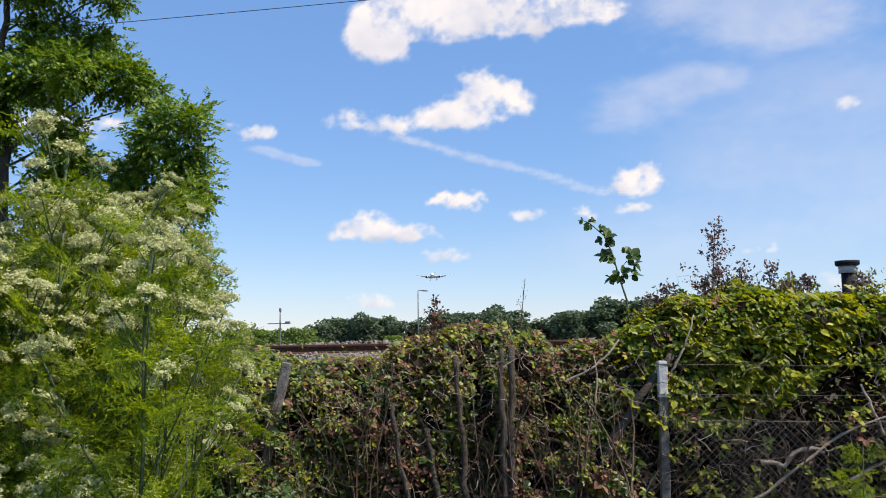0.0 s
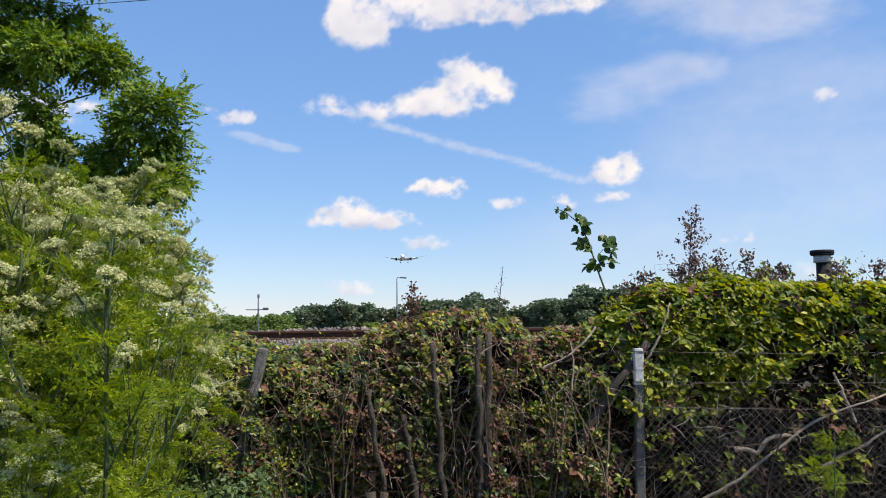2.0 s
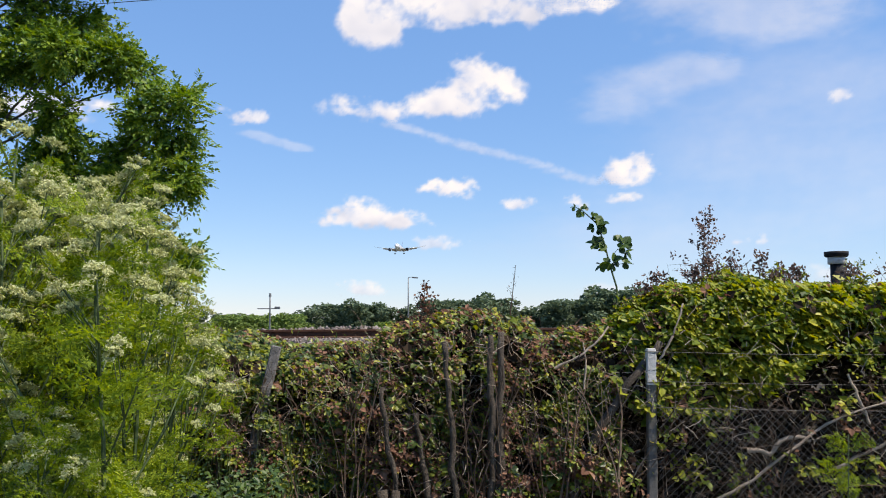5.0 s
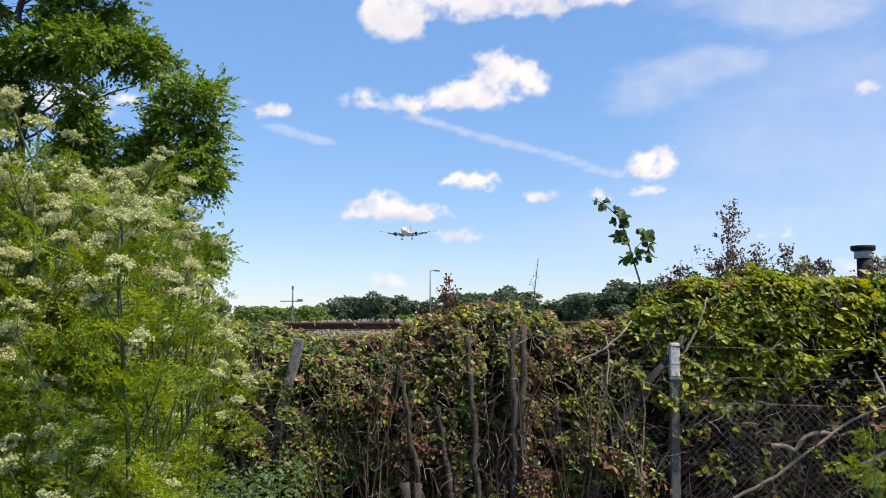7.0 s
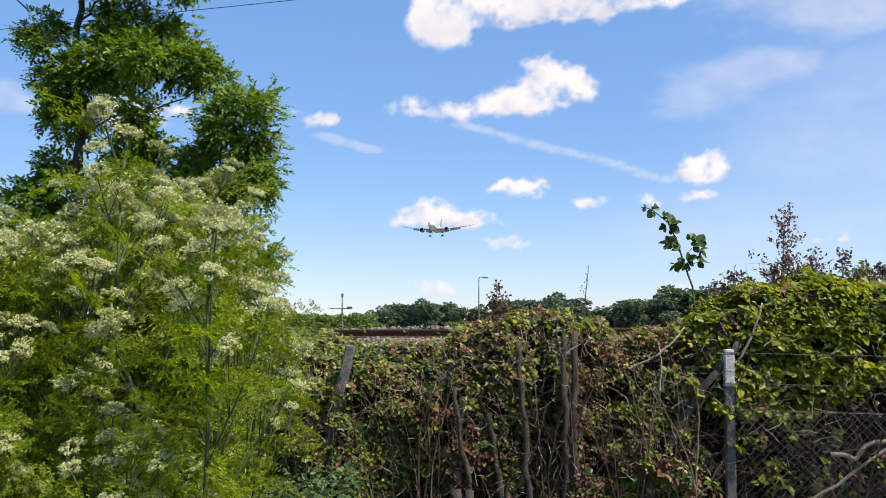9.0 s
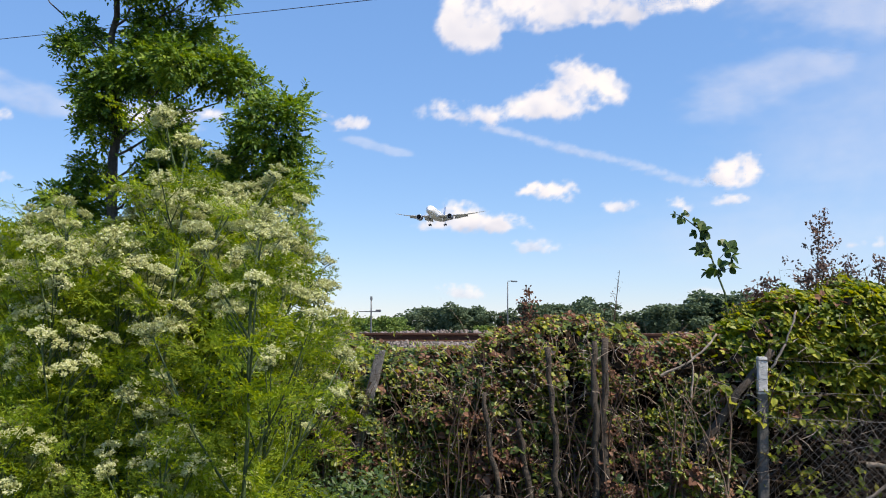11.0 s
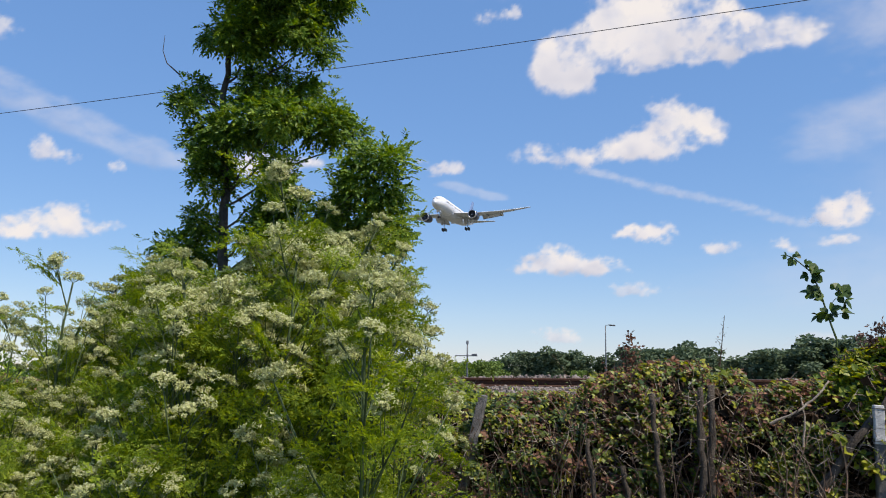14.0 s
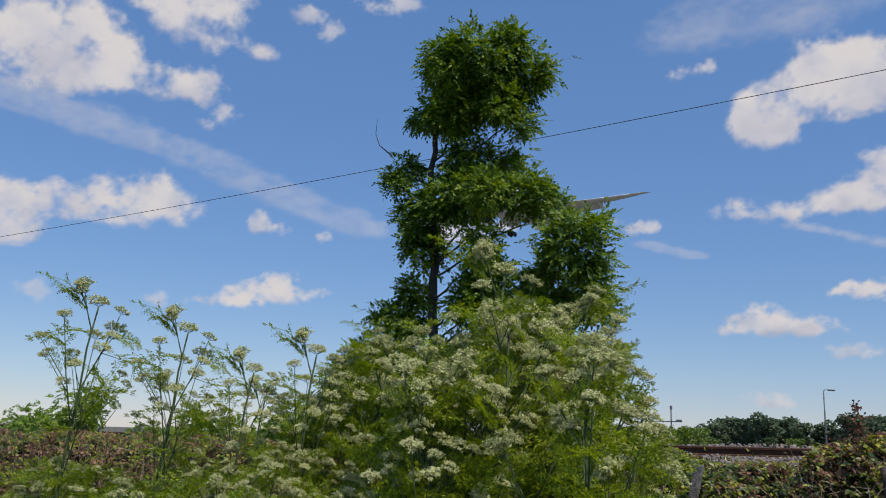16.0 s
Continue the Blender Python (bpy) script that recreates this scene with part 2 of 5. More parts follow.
def tube(points, radii, sides=5):
    """A tapered tube through the points; triangles."""
    p = np.asarray(points, float)
    r = np.broadcast_to(radii, len(p)).astype(float)
    tang = unit(np.gradient(p, axis=0))
    ref = np.where(np.abs(tang[:, 2:3]) > 0.9, np.array([[1.0, 0, 0]]), np.array([[0, 0, 1.0]]))
    a = unit(np.cross(tang, ref))
    b = np.cross(tang, a)
    ang = np.linspace(0, 2 * np.pi, sides, endpoint=False)
    ring = p[:, None] + r[:, None, None] * (a[:, None] * np.cos(ang)[None, :, None] + b[:, None] * np.sin(ang)[None, :, None])
    v = np.concatenate([ring.reshape(-1, 3), p[-1:]])
    fs = []
    for i in range(len(p) - 1):
        for j in range(sides):
            k = (j + 1) % sides
            q = (i * sides + j, i * sides + k, (i + 1) * sides + k, (i + 1) * sides + j)
            fs += [(q[0], q[1], q[2]), (q[0], q[2], q[3])]
    e = (len(p) - 1) * sides
    fs += [(e + j, e + (j + 1) % sides, len(v) - 1) for j in range(sides)]
    return v, np.array(fs)


def join(pieces):
    vs, fs, n = [], [], 0
    for v, f in pieces:
        vs.append(v)
        fs.append(f + n)
        n += len(v)
    return np.concatenate(vs), np.concatenate(fs)


def strands(starts, ways, lengths, radius, droop=0.3, wiggle=0.15, steps=4, sides=3):
    """Many thin canes at once."""
    n = len(starts)
    ways = unit(ways)
    L = np.broadcast_to(lengths, n)[:, None]
    R = np.broadcast_to(radius, n)
    pts = [starts]
    d = ways.copy()
    for i in range(steps):
        d = unit(d + RNG.normal(0, wiggle, (n, 3)) + np.array([0, 0, -droop / steps]))
        pts.append(pts[-1] + d * L / steps)
    pts = np.stack(pts, 1)
    tang = unit(np.gradient(pts, axis=1))
    a = unit(np.cross(tang, np.array([0.31, 0.87, 0.38])))
    b = np.cross(tang, a)
    ang = np.linspace(0, 2 * np.pi, sides, endpoint=False)
    taper = np.linspace(1, 0.45, steps + 1)[None, :, None, None]
    ring = pts[:, :, None] + R[:, None, None, None] * taper * (a[:, :, None] * np.cos(ang)[None, None, :, None] + b[:, :, None] * np.sin(ang)[None, None, :, None])
    v = ring.reshape(-1, 3)
    fs = []
    for i in range(steps):
        for j in range(sides):
            k = (j + 1) % sides
            q = (i * sides + j, i * sides + k, (i + 1) * sides + k, (i + 1) * sides + j)
            fs += [(q[0], q[1], q[2]), (q[0], q[2], q[3])]
    f = np.array(fs)[None] + np.arange(n)[:, None, None] * (steps + 1) * sides
    return v, f.reshape(-1, 3)


def box(bm, sx, sy, sz, m, bevel=0.0):
    g = bmesh.ops.create_cube(bm, size=1.0, matrix=m @ Matrix.Diagonal((sx, sy, sz, 1)))
    if bevel:
        es = list({e for v in g["verts"] for e in v.link_edges})
        bmesh.ops.bevel(bm, geom=es, offset=bevel, segments=1, affect="EDGES")


def cyl(bm, r1, r2, h, m, seg=12):
    bmesh.ops.create_cone(bm, cap_ends=True, segments=seg, radius1=r1, radius2=r2, depth=h, matrix=m)


def loft(rings, closed_ends=True):
    """bmesh from equal rings of points."""
    bm = bmesh.new()
    rows = [[bm.verts.new(p) for p in ring] for ring in rings]
    k = len(rows[0])
    for a, b in zip(rows, rows[1:]):
        for i in range(k):
            bm.faces.new((a[i], a[(i + 1) % k], b[(i + 1) % k], b[i]))
    if closed_ends:
        bm.faces.new(rows[0])
        bm.faces.new(rows[-1])
    return bm


def rise(x, y):
    """Height of the ground: flat verge, railway bank, track bed, lower land beyond."""
    z = np.interp(y, [-40, 4.6, 5.6, 8, 11, 12.6, 20, 24, 60], [0, 0, 0.15, 0.72, 1.15, 1.36, 1.40, 0.9, 0.6])
    return z + 0.05 * np.sin(x * 1.7 + y) * np.exp(-((y - 6) / 6.0) ** 2)


# ---- ground, railway ----
def build_ground():
    xs = np.unique(np.concatenate([np.linspace(-3000, -40, 24), np.linspace(-40, 30, 141), np.linspace(30, 3000, 24)]))
    ys = np.unique(np.concatenate([np.linspace(-300, -6, 12), np.linspace(-6, 26, 129), np.linspace(26, 120, 20), np.linspace(120, 4200, 30)]))
    X, Y = np.meshgrid(xs, ys)
    Z = rise(X, Y)
    near = (np.abs(X) < 40) & (Y > -6) & (Y < 26)
    Z = Z + np.where(near, RNG.normal(0, 0.018, X.shape), 0)
    nx, ny = len(xs), len(ys)
    i = np.arange(ny - 1)[:, None] * nx + np.arange(nx - 1)[None]
    f = np.stack([i, i + 1, i + nx + 1, i + nx], -1).reshape(-1, 4)
    yc = (Y[:-1, :-1] + Y[1:, 1:]).ravel() / 2
    me = mesh_from("ground", np.stack([X, Y, Z], -1).reshape(-1, 3), f, [M_EARTH, M_FAR], True, ((yc > 22) | (yc < 4.2)).astype(int))
    tagged(new("ground", me), "earth bank under brambles rising to the railway", "ground", kind="structure")


def rail_profile(top):
    """Flat-bottom rail section, 0.16 m high, in y and z."""
    h = [(-0.07, 0), (-0.07, 0.012), (-0.012, 0.03), (-0.01, 0.11), (-0.036, 0.122), (-0.036, 0.152), (-0.028, 0.16),
         (0.028, 0.16), (0.036, 0.152), (0.036, 0.122), (0.01, 0.11), (0.012, 0.03), (0.07, 0.012), (0.07, 0)]
    return [(y, z + top - 0.16) for y, z in h]


def build_rail(y0):
    base = tagged(new("rail"), "rusty brown steel railway rail on ballast", "rail", "rails of the track")
    lift = lambda x: 1.660 + 0.006 * (x + 1.5) * 0.9
    rings = []
    for x in np.linspace(-34, 26, 41):
        rings.append([(x, y0 + y, z) for y, z in rail_profile(lift(x))])
    part("web", loft(rings), M_RAIL, base)
    rings = [[(x, y0 - 0.027, lift(x) + 0.003), (x, y0 + 0.027, lift(x) + 0.003), (x, y0 + 0.027, lift(x) + 0.006), (x, y0 - 0.027, lift(x) + 0.006)] for x in (-34, -4, 26)]
    part("head", loft(rings), M_RAILTOP, base, "worn lighter running surface")


def build_sleepers():
    bm = bmesh.new()
    box(bm, 0.25, 2.5, 0.14, Matrix(), 0.02)
    me = bpy.data.meshes.new("sleeper")
    bm.to_mesh(me)
    bm.free()
    me.materials.append(M_CONCRETE)
    for i in range(46):
        x = -18 + i * 0.65
        put("sleeper", me, None, pose(x, 15.72, 1.425 + 0.0054 * (x + 1.5), 0, -0.3, 0))
    for ob in [o for o in bpy.data.objects if o.name.startswith("sleeper")]:
        tagged(ob, "grey concrete sleeper half buried in ballast", "sleeper", "sleepers of the track")


def stones(n, x0, x1, y0, y1, height, size):
    ico = bmesh.new()
    bmesh.ops.create_icosphere(ico, subdivisions=1, radius=1)
    iv = np.array([v.co[:] for v in ico.verts])
    fi = np.array([[v.index for v in f.verts] for f in ico.faces])
    ico.free()
    x, y = RNG.uniform(x0, x1, n), RNG.uniform(y0, y1, n)
    s = RNG.lognormal(0, 0.3, n) * size
    v = iv[None] * RNG.uniform(0.6, 1.25, (n, len(iv), 1)) * s[:, None, None] * RNG.uniform(0.6, 1.2, (n, 1, 3))
    v = v + np.stack([x, y, height(x, y) + RNG.uniform(-0.2, 0.7, n) * s], -1)[:, None]
    return v.reshape(-1, 3), (fi[None] + np.arange(n)[:, None, None] * len(iv)).reshape(-1, 3)


def build_ballast():
    bed = lambda x, y: np.interp(y, [12.3, 13.4, 14.3, 14.9, 16.6, 17.3, 18.5, 20], [1.26, 1.40, 1.46, 1.46, 1.47, 1.55, 1.62, 1.4]) + 0.10 * np.exp(-((x + 3.3) / 1.6) ** 2 - ((y - 18.2) / 0.7) ** 2) + 0.006 * (x + 1.5)
    xs, ys = np.linspace(-34, 26, 121), np.linspace(12.3, 20, 24)
    X, Y = np.meshgrid(xs, ys)
    Z = bed(X, Y) - 0.03 + RNG.normal(0, 0.012, X.shape)
    i = np.arange(23)[:, None] * 121 + np.arange(120)[None]
    f = np.stack([i, i + 1, i + 122, i + 121], -1).reshape(-1, 4)
    base = tagged(new("track_ballast"), "pale grey and brown crushed stone railway ballast", "ballast", kind="stuff")
    put("bed", mesh_from("bed", np.stack([X, Y, Z], -1).reshape(-1, 3), f, M_BALLAST, True), base)
    put("stone_layer", mesh_from("stone_layer", *stones(5500, -9, 4, 12.4, 19.5, bed, 0.032), M_BALLAST), base)


# ---- fence ----
def square_post(base, name, h, w, material, label="", z0=0.0, taper=0.96):
    rings = []
    for k, z in enumerate(np.linspace(z0, h, 9)):
        s = w / 2 * (1 - (1 - taper) * k / 8)
        c = s * 0.78
        j = RNG.normal(0, 0.0015, (8, 2))
        q = [(-s, -c), (-c, -s), (c, -s), (s, -c), (s, c), (c, s), (-c, s), (-s, c)]
        rings.append([(x + a, y + b, z) for (x, y), (a, b) in zip(q, j)])
    rings.append([(x * 0.8, y * 0.8, h + w * 0.06) for x, y, z in rings[-1]])
    return part(name, loft(rings), material, base, label)


def build_fence():
    a = tagged(new("fence_post"), "leaning silvery weathered fence post overgrown with ivy", "fence post", "fence posts")
    square_post(a, "shaft", 1.56, 0.08, M_OLDWOOD)
    a.matrix_basis = pose(-2.03, 5.02, 0, 0, 12.0, 4)
    b = tagged(new("fence_post"), "upright grey concrete fence post with pale top", "fence post", "fence posts")
    square_post(b, "shaft", 1.235, 0.072, M_CONCRETE)
    square_post(b, "cap_block", 1.51, 0.074, M_PALE, "pale upper length of the post", 1.239)
    for z in (1.49, 1.26, 1.09):
        bm = bmesh.new()
        box(bm, 0.082, 0.082, 0.007, pose(0, 0, z), 0.002)
        part("wire_tie", bm, M_WIRE, b)
    b.matrix_basis = pose(1.235, 4.88, 0, 0, 0.6, 3)
    c = tagged(new("fence_post"), "grey concrete fence post among brambles", "fence post", "fence posts")
    square_post(c, "shaft", 1.5, 0.082, M_CONCRETE)
    c.matrix_basis = pose(4.28, 5.0, 0)
    for i, (x0, x1) in enumerate(((1.24, 4.28),)):
        base = tagged(new("wire_fence"), "rusting galvanised chain-link mesh hung between posts", "fence", "fence panels")
        v = []
        pitch = 0.062
        n = int((x1 - x0 + 1.08) / pitch)
        for k in range(n):
            for s in (1, -1):
                xa = x0 - (1.08 if s == 1 else 0) + k * pitch
                q = []
                for z in np.linspace(0.04, 1.08, 14):
                    x = xa + (z - 0.04) * s if s == 1 else xa + 1.08 - (z - 0.04) - 0.0
                    if x0 < x < x1:
                        bow = 0.03 * math.sin(x * 2.1 + z * 3) + 0.004 * s
                        q.append((x, 4.80 + bow, z - 0.02 * math.sin((x - x0) / (x1 - x0) * math.pi)))
                if len(q) > 1:
                    v.append(tube(q, 0.0017, 3))
        put("mesh", mesh_from("mesh", *join(v), M_WIRE), base)
        for z in (1.075, 1.265, 1.49):
            q = [(x, 4.86 if z > 1.2 else 4.80, z - 0.025 * math.sin((x - x0) / (x1 - x0) * math.pi)) for x in np.linspace(x0, x1, 12)]
            put("line_wire", mesh_from("line_wire", *tube(q, 0.0017, 4), M_WIRE), base)


def knotty(points, r0, r1, sides=7, n=14, rough=0.12):
    p = np.asarray(points, float)
    t = np.linspace(0, len(p) - 1, n)
    q = np.stack([np.interp(t, np.arange(len(p)), p[:, k]) for k in range(3)], 1)
    q[1:-1] += RNG.normal(0, r0 * 0.35, (n - 2, 3))
    return tube(q, np.linspace(r0, r1, n) * (1 + RNG.normal(0, rough, n)), sides)


def stick(name, points, r0, r1, material, label, category="branch", group="", n=14):
    me = mesh_from(name, *knotty(points, r0, r1, 7, n), material, True)
    return tagged(new(name, me), label, category, group)


def build_sticks():
    old = "dark weathered wooden stake standing in the brambles"
    g = "stakes in the brambles"
    stick("wooden_stake", [(0.115, 4.80, 0), (0.085, 4.82, 0.8), (0.105, 4.85, 1.64)], 0.034, 0.026, M_STAKE, "thick dark weathered stake standing in the brambles", "stake", g)
    stick("wooden_stake", [(0.02, 4.80, 0), (0.04, 4.80, 0.9), (0.025, 4.82, 1.62)], 0.03, 0.022, M_STAKE, old, "stake", g)
    stick("wooden_stake", [(-0.22, 4.74, 0), (-0.265, 4.76, 0.8), (-0.335, 4.77, 1.57)], 0.026, 0.02, M_STAKE, old, "stake", g)
    stick("wooden_stake", [(-0.6, 4.74, 0), (-0.745, 4.75, 0.7), (-0.81, 4.76, 1.22)], 0.024, 0.018, M_STAKE, old, "stake", g)
    stick("wooden_stake", [(-0.42, 4.8, 0), (-0.48, 4.82, 0.6), (-0.56, 4.84, 1.02)], 0.026, 0.02, M_STAKE, old, "stake", g)
    for x in (-0.79, -0.68):
        stick("cut_stump", [(x, 4.6, 0), (x + 0.005, 4.6, 0.25), (x, 4.6, 0.475)], 0.042, 0.04, M_STAKE, "short sawn grey stump post low in the brambles", "stump", "cut stumps", 6)
    stick("leaning_branch", [(0.62, 4.86, 0.35), (0.82, 4.88, 0.85), (1.12, 4.88, 1.3), (1.33, 4.92, 1.56)], 0.035, 0.028, M_STAKE, "thick grey dead branch leaning against a fence post", "branch")
    pale = "bleached dead branch caught in the brambles"
    gp = "dead branches"
    stick("dead_branch", [(1.95, 4.85, 0.75), (2.12, 4.83, 0.73), (2.2, 4.83, 0.83), (2.33, 4.84, 0.86), (2.42, 4.86, 0.82)], 0.019, 0.012, M_STICK, pale, "branch", gp)
    stick("dead_branch", [(1.66, 4.84, 0.36), (2.0, 4.83, 0.55), (2.5, 4.82, 0.95), (3.1, 4.85, 1.16)], 0.013, 0.008, M_STICK, pale, "branch", gp)
    stick("dead_branch", [(2.6, 4.86, 0.62), (2.95, 4.85, 0.8), (3.4, 4.85, 1.08)], 0.014, 0.009, M_STICK, pale, "branch", gp)
    stick("dead_branch", [(2.86, 4.86, 0.95), (2.78, 4.86, 1.15), (2.72, 4.88, 1.32)], 0.014, 0.009, M_STICK, pale, "branch", gp)
    stick("dead_branch", [(0.52, 4.92, 1.36), (0.72, 4.9, 1.46), (0.88, 4.92, 1.6), (0.94, 4.95, 1.68)], 0.011, 0.007, M_STICK, pale, "branch", gp)
    stick("dead_branch", [(0.74, 4.9, 1.2), (0.76, 4.9, 1.4), (0.74, 4.92, 1.56)], 0.008, 0.005, M_STICK, pale, "branch", gp)
    stick("dead_branch", [(1.3, 4.85, 1.4), (1.42, 4.83, 1.62), (1.5, 4.85, 1.86)], 0.01, 0.006, M_STICK, pale, "branch", gp)


# ---- brambles along the fence ----
HX = [-14, -9, -6, -3.4, -2.5, -2.0, -1.43, -1.1, -0.82, -0.26, 0.33, 0.48, 0.86, 1.22, 1.6, 2.1, 2.6, 2.95, 3.4, 5.2]
HZ = [1.50, 1.55, 1.55, 1.62, 1.60, 1.48, 1.43, 1.47, 1.62, 1.78, 1.72, 1.54, 1.55, 1.80, 1.97, 2.07, 2.0, 1.90, 2.02, 2.05]
# share of dead growth along the hedge
BX = [-14, -9.5, -7, -4, -2.4, -1.6, -1.0, -0.7, -0.3, 0.3, 0.9, 1.4, 2.0, 3.0, 5.2]
BV = [0.7, 0.85, 0.75, 0.5, 0.35, 0.45, 0.75, 0.9, 0.6, 0.7, 0.6, 0.3, 0.15, 0.2, 0.25]


def hedge_points(n, x0, x1, deep=0.35):
    """Places in the outer layer of the hedge: up the front and over the top."""
    x = RNG.uniform(x0, x1, n)
    h = np.interp(x, HX, HZ)
    s = RNG.uniform(0, 1, n)
    lump = np.array([noise.noise((a * 1.9, b * 4.0, 3.1)) for a, b in zip(x, s)])
    front = s < 0.62
    u = np.where(front, s / 0.62, (s - 0.62) / 0.38)
    arch = np.clip(u, 0, 1)
    y = np.where(front, 4.93 + 0.30 * arch ** 3 - 0.10 * np.sin(arch * 2.6), 5.3 + 1.5 * u)
    z = np.where(front, 0.12 + (h - 0.22) * u, h - 0.1 * (1 - np.minimum(u * 4, 1)) + 0.02 - 0.25 * np.maximum(u - 0.6, 0))
    d = RNG.exponential(deep * 0.45, n) - 0.05
    ny = np.where(front, -np.cos(arch * 1.2), -0.1)
    nz = np.where(front, np.sin(arch * 1.2) * 0.8, 1.0)
    y = y + (lump * np.where(x > 1.2, 0.30, 0.2) - d) * ny
    z = z + (lump * 0.14 - d * 0.8) * nz
    return np.stack([x, y, np.maximum(z, 0.05)], 1), np.stack([np.zeros(n), ny, nz], 1), front, u, lump


def bramble_bush(x0, x1, dense=1.0):
    w = x1 - x0
    xm = (x0 + x1) / 2
    brown = float(np.interp(xm, BX, BV))
    lush = xm > 1.25
    label = "dense yellow-green bramble bush over a chain-link fence" if lush else (
        "dry brown bramble thicket with few green leaves" if brown > 0.55 else "tangled bramble and ivy bush with browning leaves")
    base = tagged(new("bramble_bush"), label, "bramble", "bramble hedge")
    # leaves in groups of three
    n = int(17000 * w * dense * (1 - 0.15 * brown))
    p, nn, front, u, lump = hedge_points(n, x0, x1)
    dead = RNG.uniform(0, 1, n) < np.clip(np.interp(p[:, 0], BX, BV) * 0.8 - 0.10 + 0.5 * lump + np.where(front & (u < 0.6), 0.1, -0.1), 0.02, 0.9)
    gap = np.array([noise.noise((a * 4.2, c * 4.6, b * 3.0 + 5.0)) + 0.5 * noise.noise((a * 9.0, c * 9.0, 1.0)) for a, b, c in p])
    clump = np.array([noise.noise((a * 3.1 + 9.0, c * 4.0, b * 2.0)) for a, b, c in p])
    keep = gap * 0.9 + clump * 0.6 + RNG.normal(0, 0.16, n) > (0.0 + 0.14 * (brown - 0.5) if not lush else 0.03)
    p, nn, dead, front, u = p[keep], nn[keep], dead[keep], front[keep], u[keep]
    n = len(p)
    if lush:
        hollow = front & (p[:, 2] < 1.1 + 0.12 * np.sin(p[:, 0] * 3) + 0.25 * np.exp(-((p[:, 0] - 2.75) / 0.45) ** 2)) & (RNG.uniform(0, 1, n) < 0.95)
        keep = ~hollow
        p, nn, dead = p[keep], nn[keep], dead[keep]
    n = len(p)
    face = unit(nn * 0.5 + np.array([0.55, -0.35, 0.8]) + RNG.normal(0, 0.45, (n, 3)))
    turn = unit(np.cross(face, RNG.normal(0, 1, (n, 3))))
    size = RNG.lognormal(-3.14, 0.30, n) * (1.2 if lush else 0.92)
    for name, sel, mat, lab in (("foliage", ~dead, M_LUSH if lush else M_BRAMBLE, ""), ("dead_foliage", dead, M_DEAD, "brown withered leaves")):
        pp, ff, tt, ss = p[sel], face[sel], turn[sel], size[sel] * (0.85 if name == "dead_foliage" else 1)
        if len(pp) < 3:
            continue
        out = []
        sd = np.cross(ff, tt)
        for a, k in ((0, 1.0), (1.25, 0.85), (-1.25, 0.85)):
            al = tt * math.cos(a) + sd * math.sin(a) + RNG.normal(0, 0.15, tt.shape)
            out.append(leaflets(pp + al * 0.012, al, ff + RNG.normal(0, 0.2, ff.shape), ss * k, ss * k * 0.74))
        tagged(put(name, mesh_from(name, *join(out), mat), base, None, lab), kind="stuff")
    # canes: arching, upright dead ones, fine twigs
    n = int(170 * w * (0.5 + brown))
    p, nn, front, u, lump = hedge_points(n, x0, x1, 0.5)
    ways = np.stack([RNG.normal(0, 0.55, n), RNG.normal(-0.1, 0.3, n), RNG.normal(0.5, 0.6, n)], 1)
    a = strands(p, ways, RNG.uniform(0.12, 0.5, n) * np.where(front, 1.0, 0.4), RNG.lognormal(-5.95, 0.35, n), 0.5, 0.22)
    m = int((52 if not lush else 8) * w * (0.3 + brown))
    q = np.stack([RNG.uniform(x0, x1, m), RNG.uniform(4.76, 5.1, m), RNG.uniform(0.0, 0.5, m)], 1)
    hh = np.interp(q[:, 0], HX, HZ) - q[:, 2]
    b = strands(q, np.stack([RNG.normal(0, 0.2, m), RNG.normal(0.03, 0.05, m), np.ones(m)], 1), hh * RNG.uniform(0.55, 1.0, m), RNG.lognormal(-5.4, 0.4, m), 0.05, 0.11, 7, 4)
    m = int(22 * w * (0.3 + brown))
    q = np.stack([RNG.uniform(x0, x1, m), RNG.uniform(4.74, 4.95, m), RNG.uniform(0.15, 1.35, m)], 1)
    c = strands(q, np.stack([RNG.normal(0, 1, m), RNG.normal(-0.1, 0.15, m), RNG.normal(0.5, 0.5, m)], 1), RNG.uniform(0.3, 0.9, m), RNG.lognormal(-5.95, 0.3, m), 0.9, 0.25, 6, 3)
    # bleached broken twigs on the face
    k = int(190 * w * (0.35 + brown) * dense)
    q = np.stack([RNG.uniform(x0, x1, k), RNG.uniform(4.72, 4.95, k), RNG.uniform(0.1, 1.0, k)], 1)
    q[:, 2] *= np.interp(q[:, 0], HX, HZ) - 0.1
    g = strands(q, np.stack([RNG.normal(0, 0.7, k), RNG.normal(0, 0.2, k), RNG.normal(0.5, 0.7, k)], 1), RNG.uniform(0.04, 0.17, k), RNG.uniform(0.0016, 0.0036, k), 0.1, 0.2, 3, 3)
    tagged(put("twig_tangle", mesh_from("twig_tangle", *g, M_STICK), base, None, "short bleached dead twigs"), kind="stuff")
    # dead inner growth: a dark leaf layer that puts shade into the hedge gaps
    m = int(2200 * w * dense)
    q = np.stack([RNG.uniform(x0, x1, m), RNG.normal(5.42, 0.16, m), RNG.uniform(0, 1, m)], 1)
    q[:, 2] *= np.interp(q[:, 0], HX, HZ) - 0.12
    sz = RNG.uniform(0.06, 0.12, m)
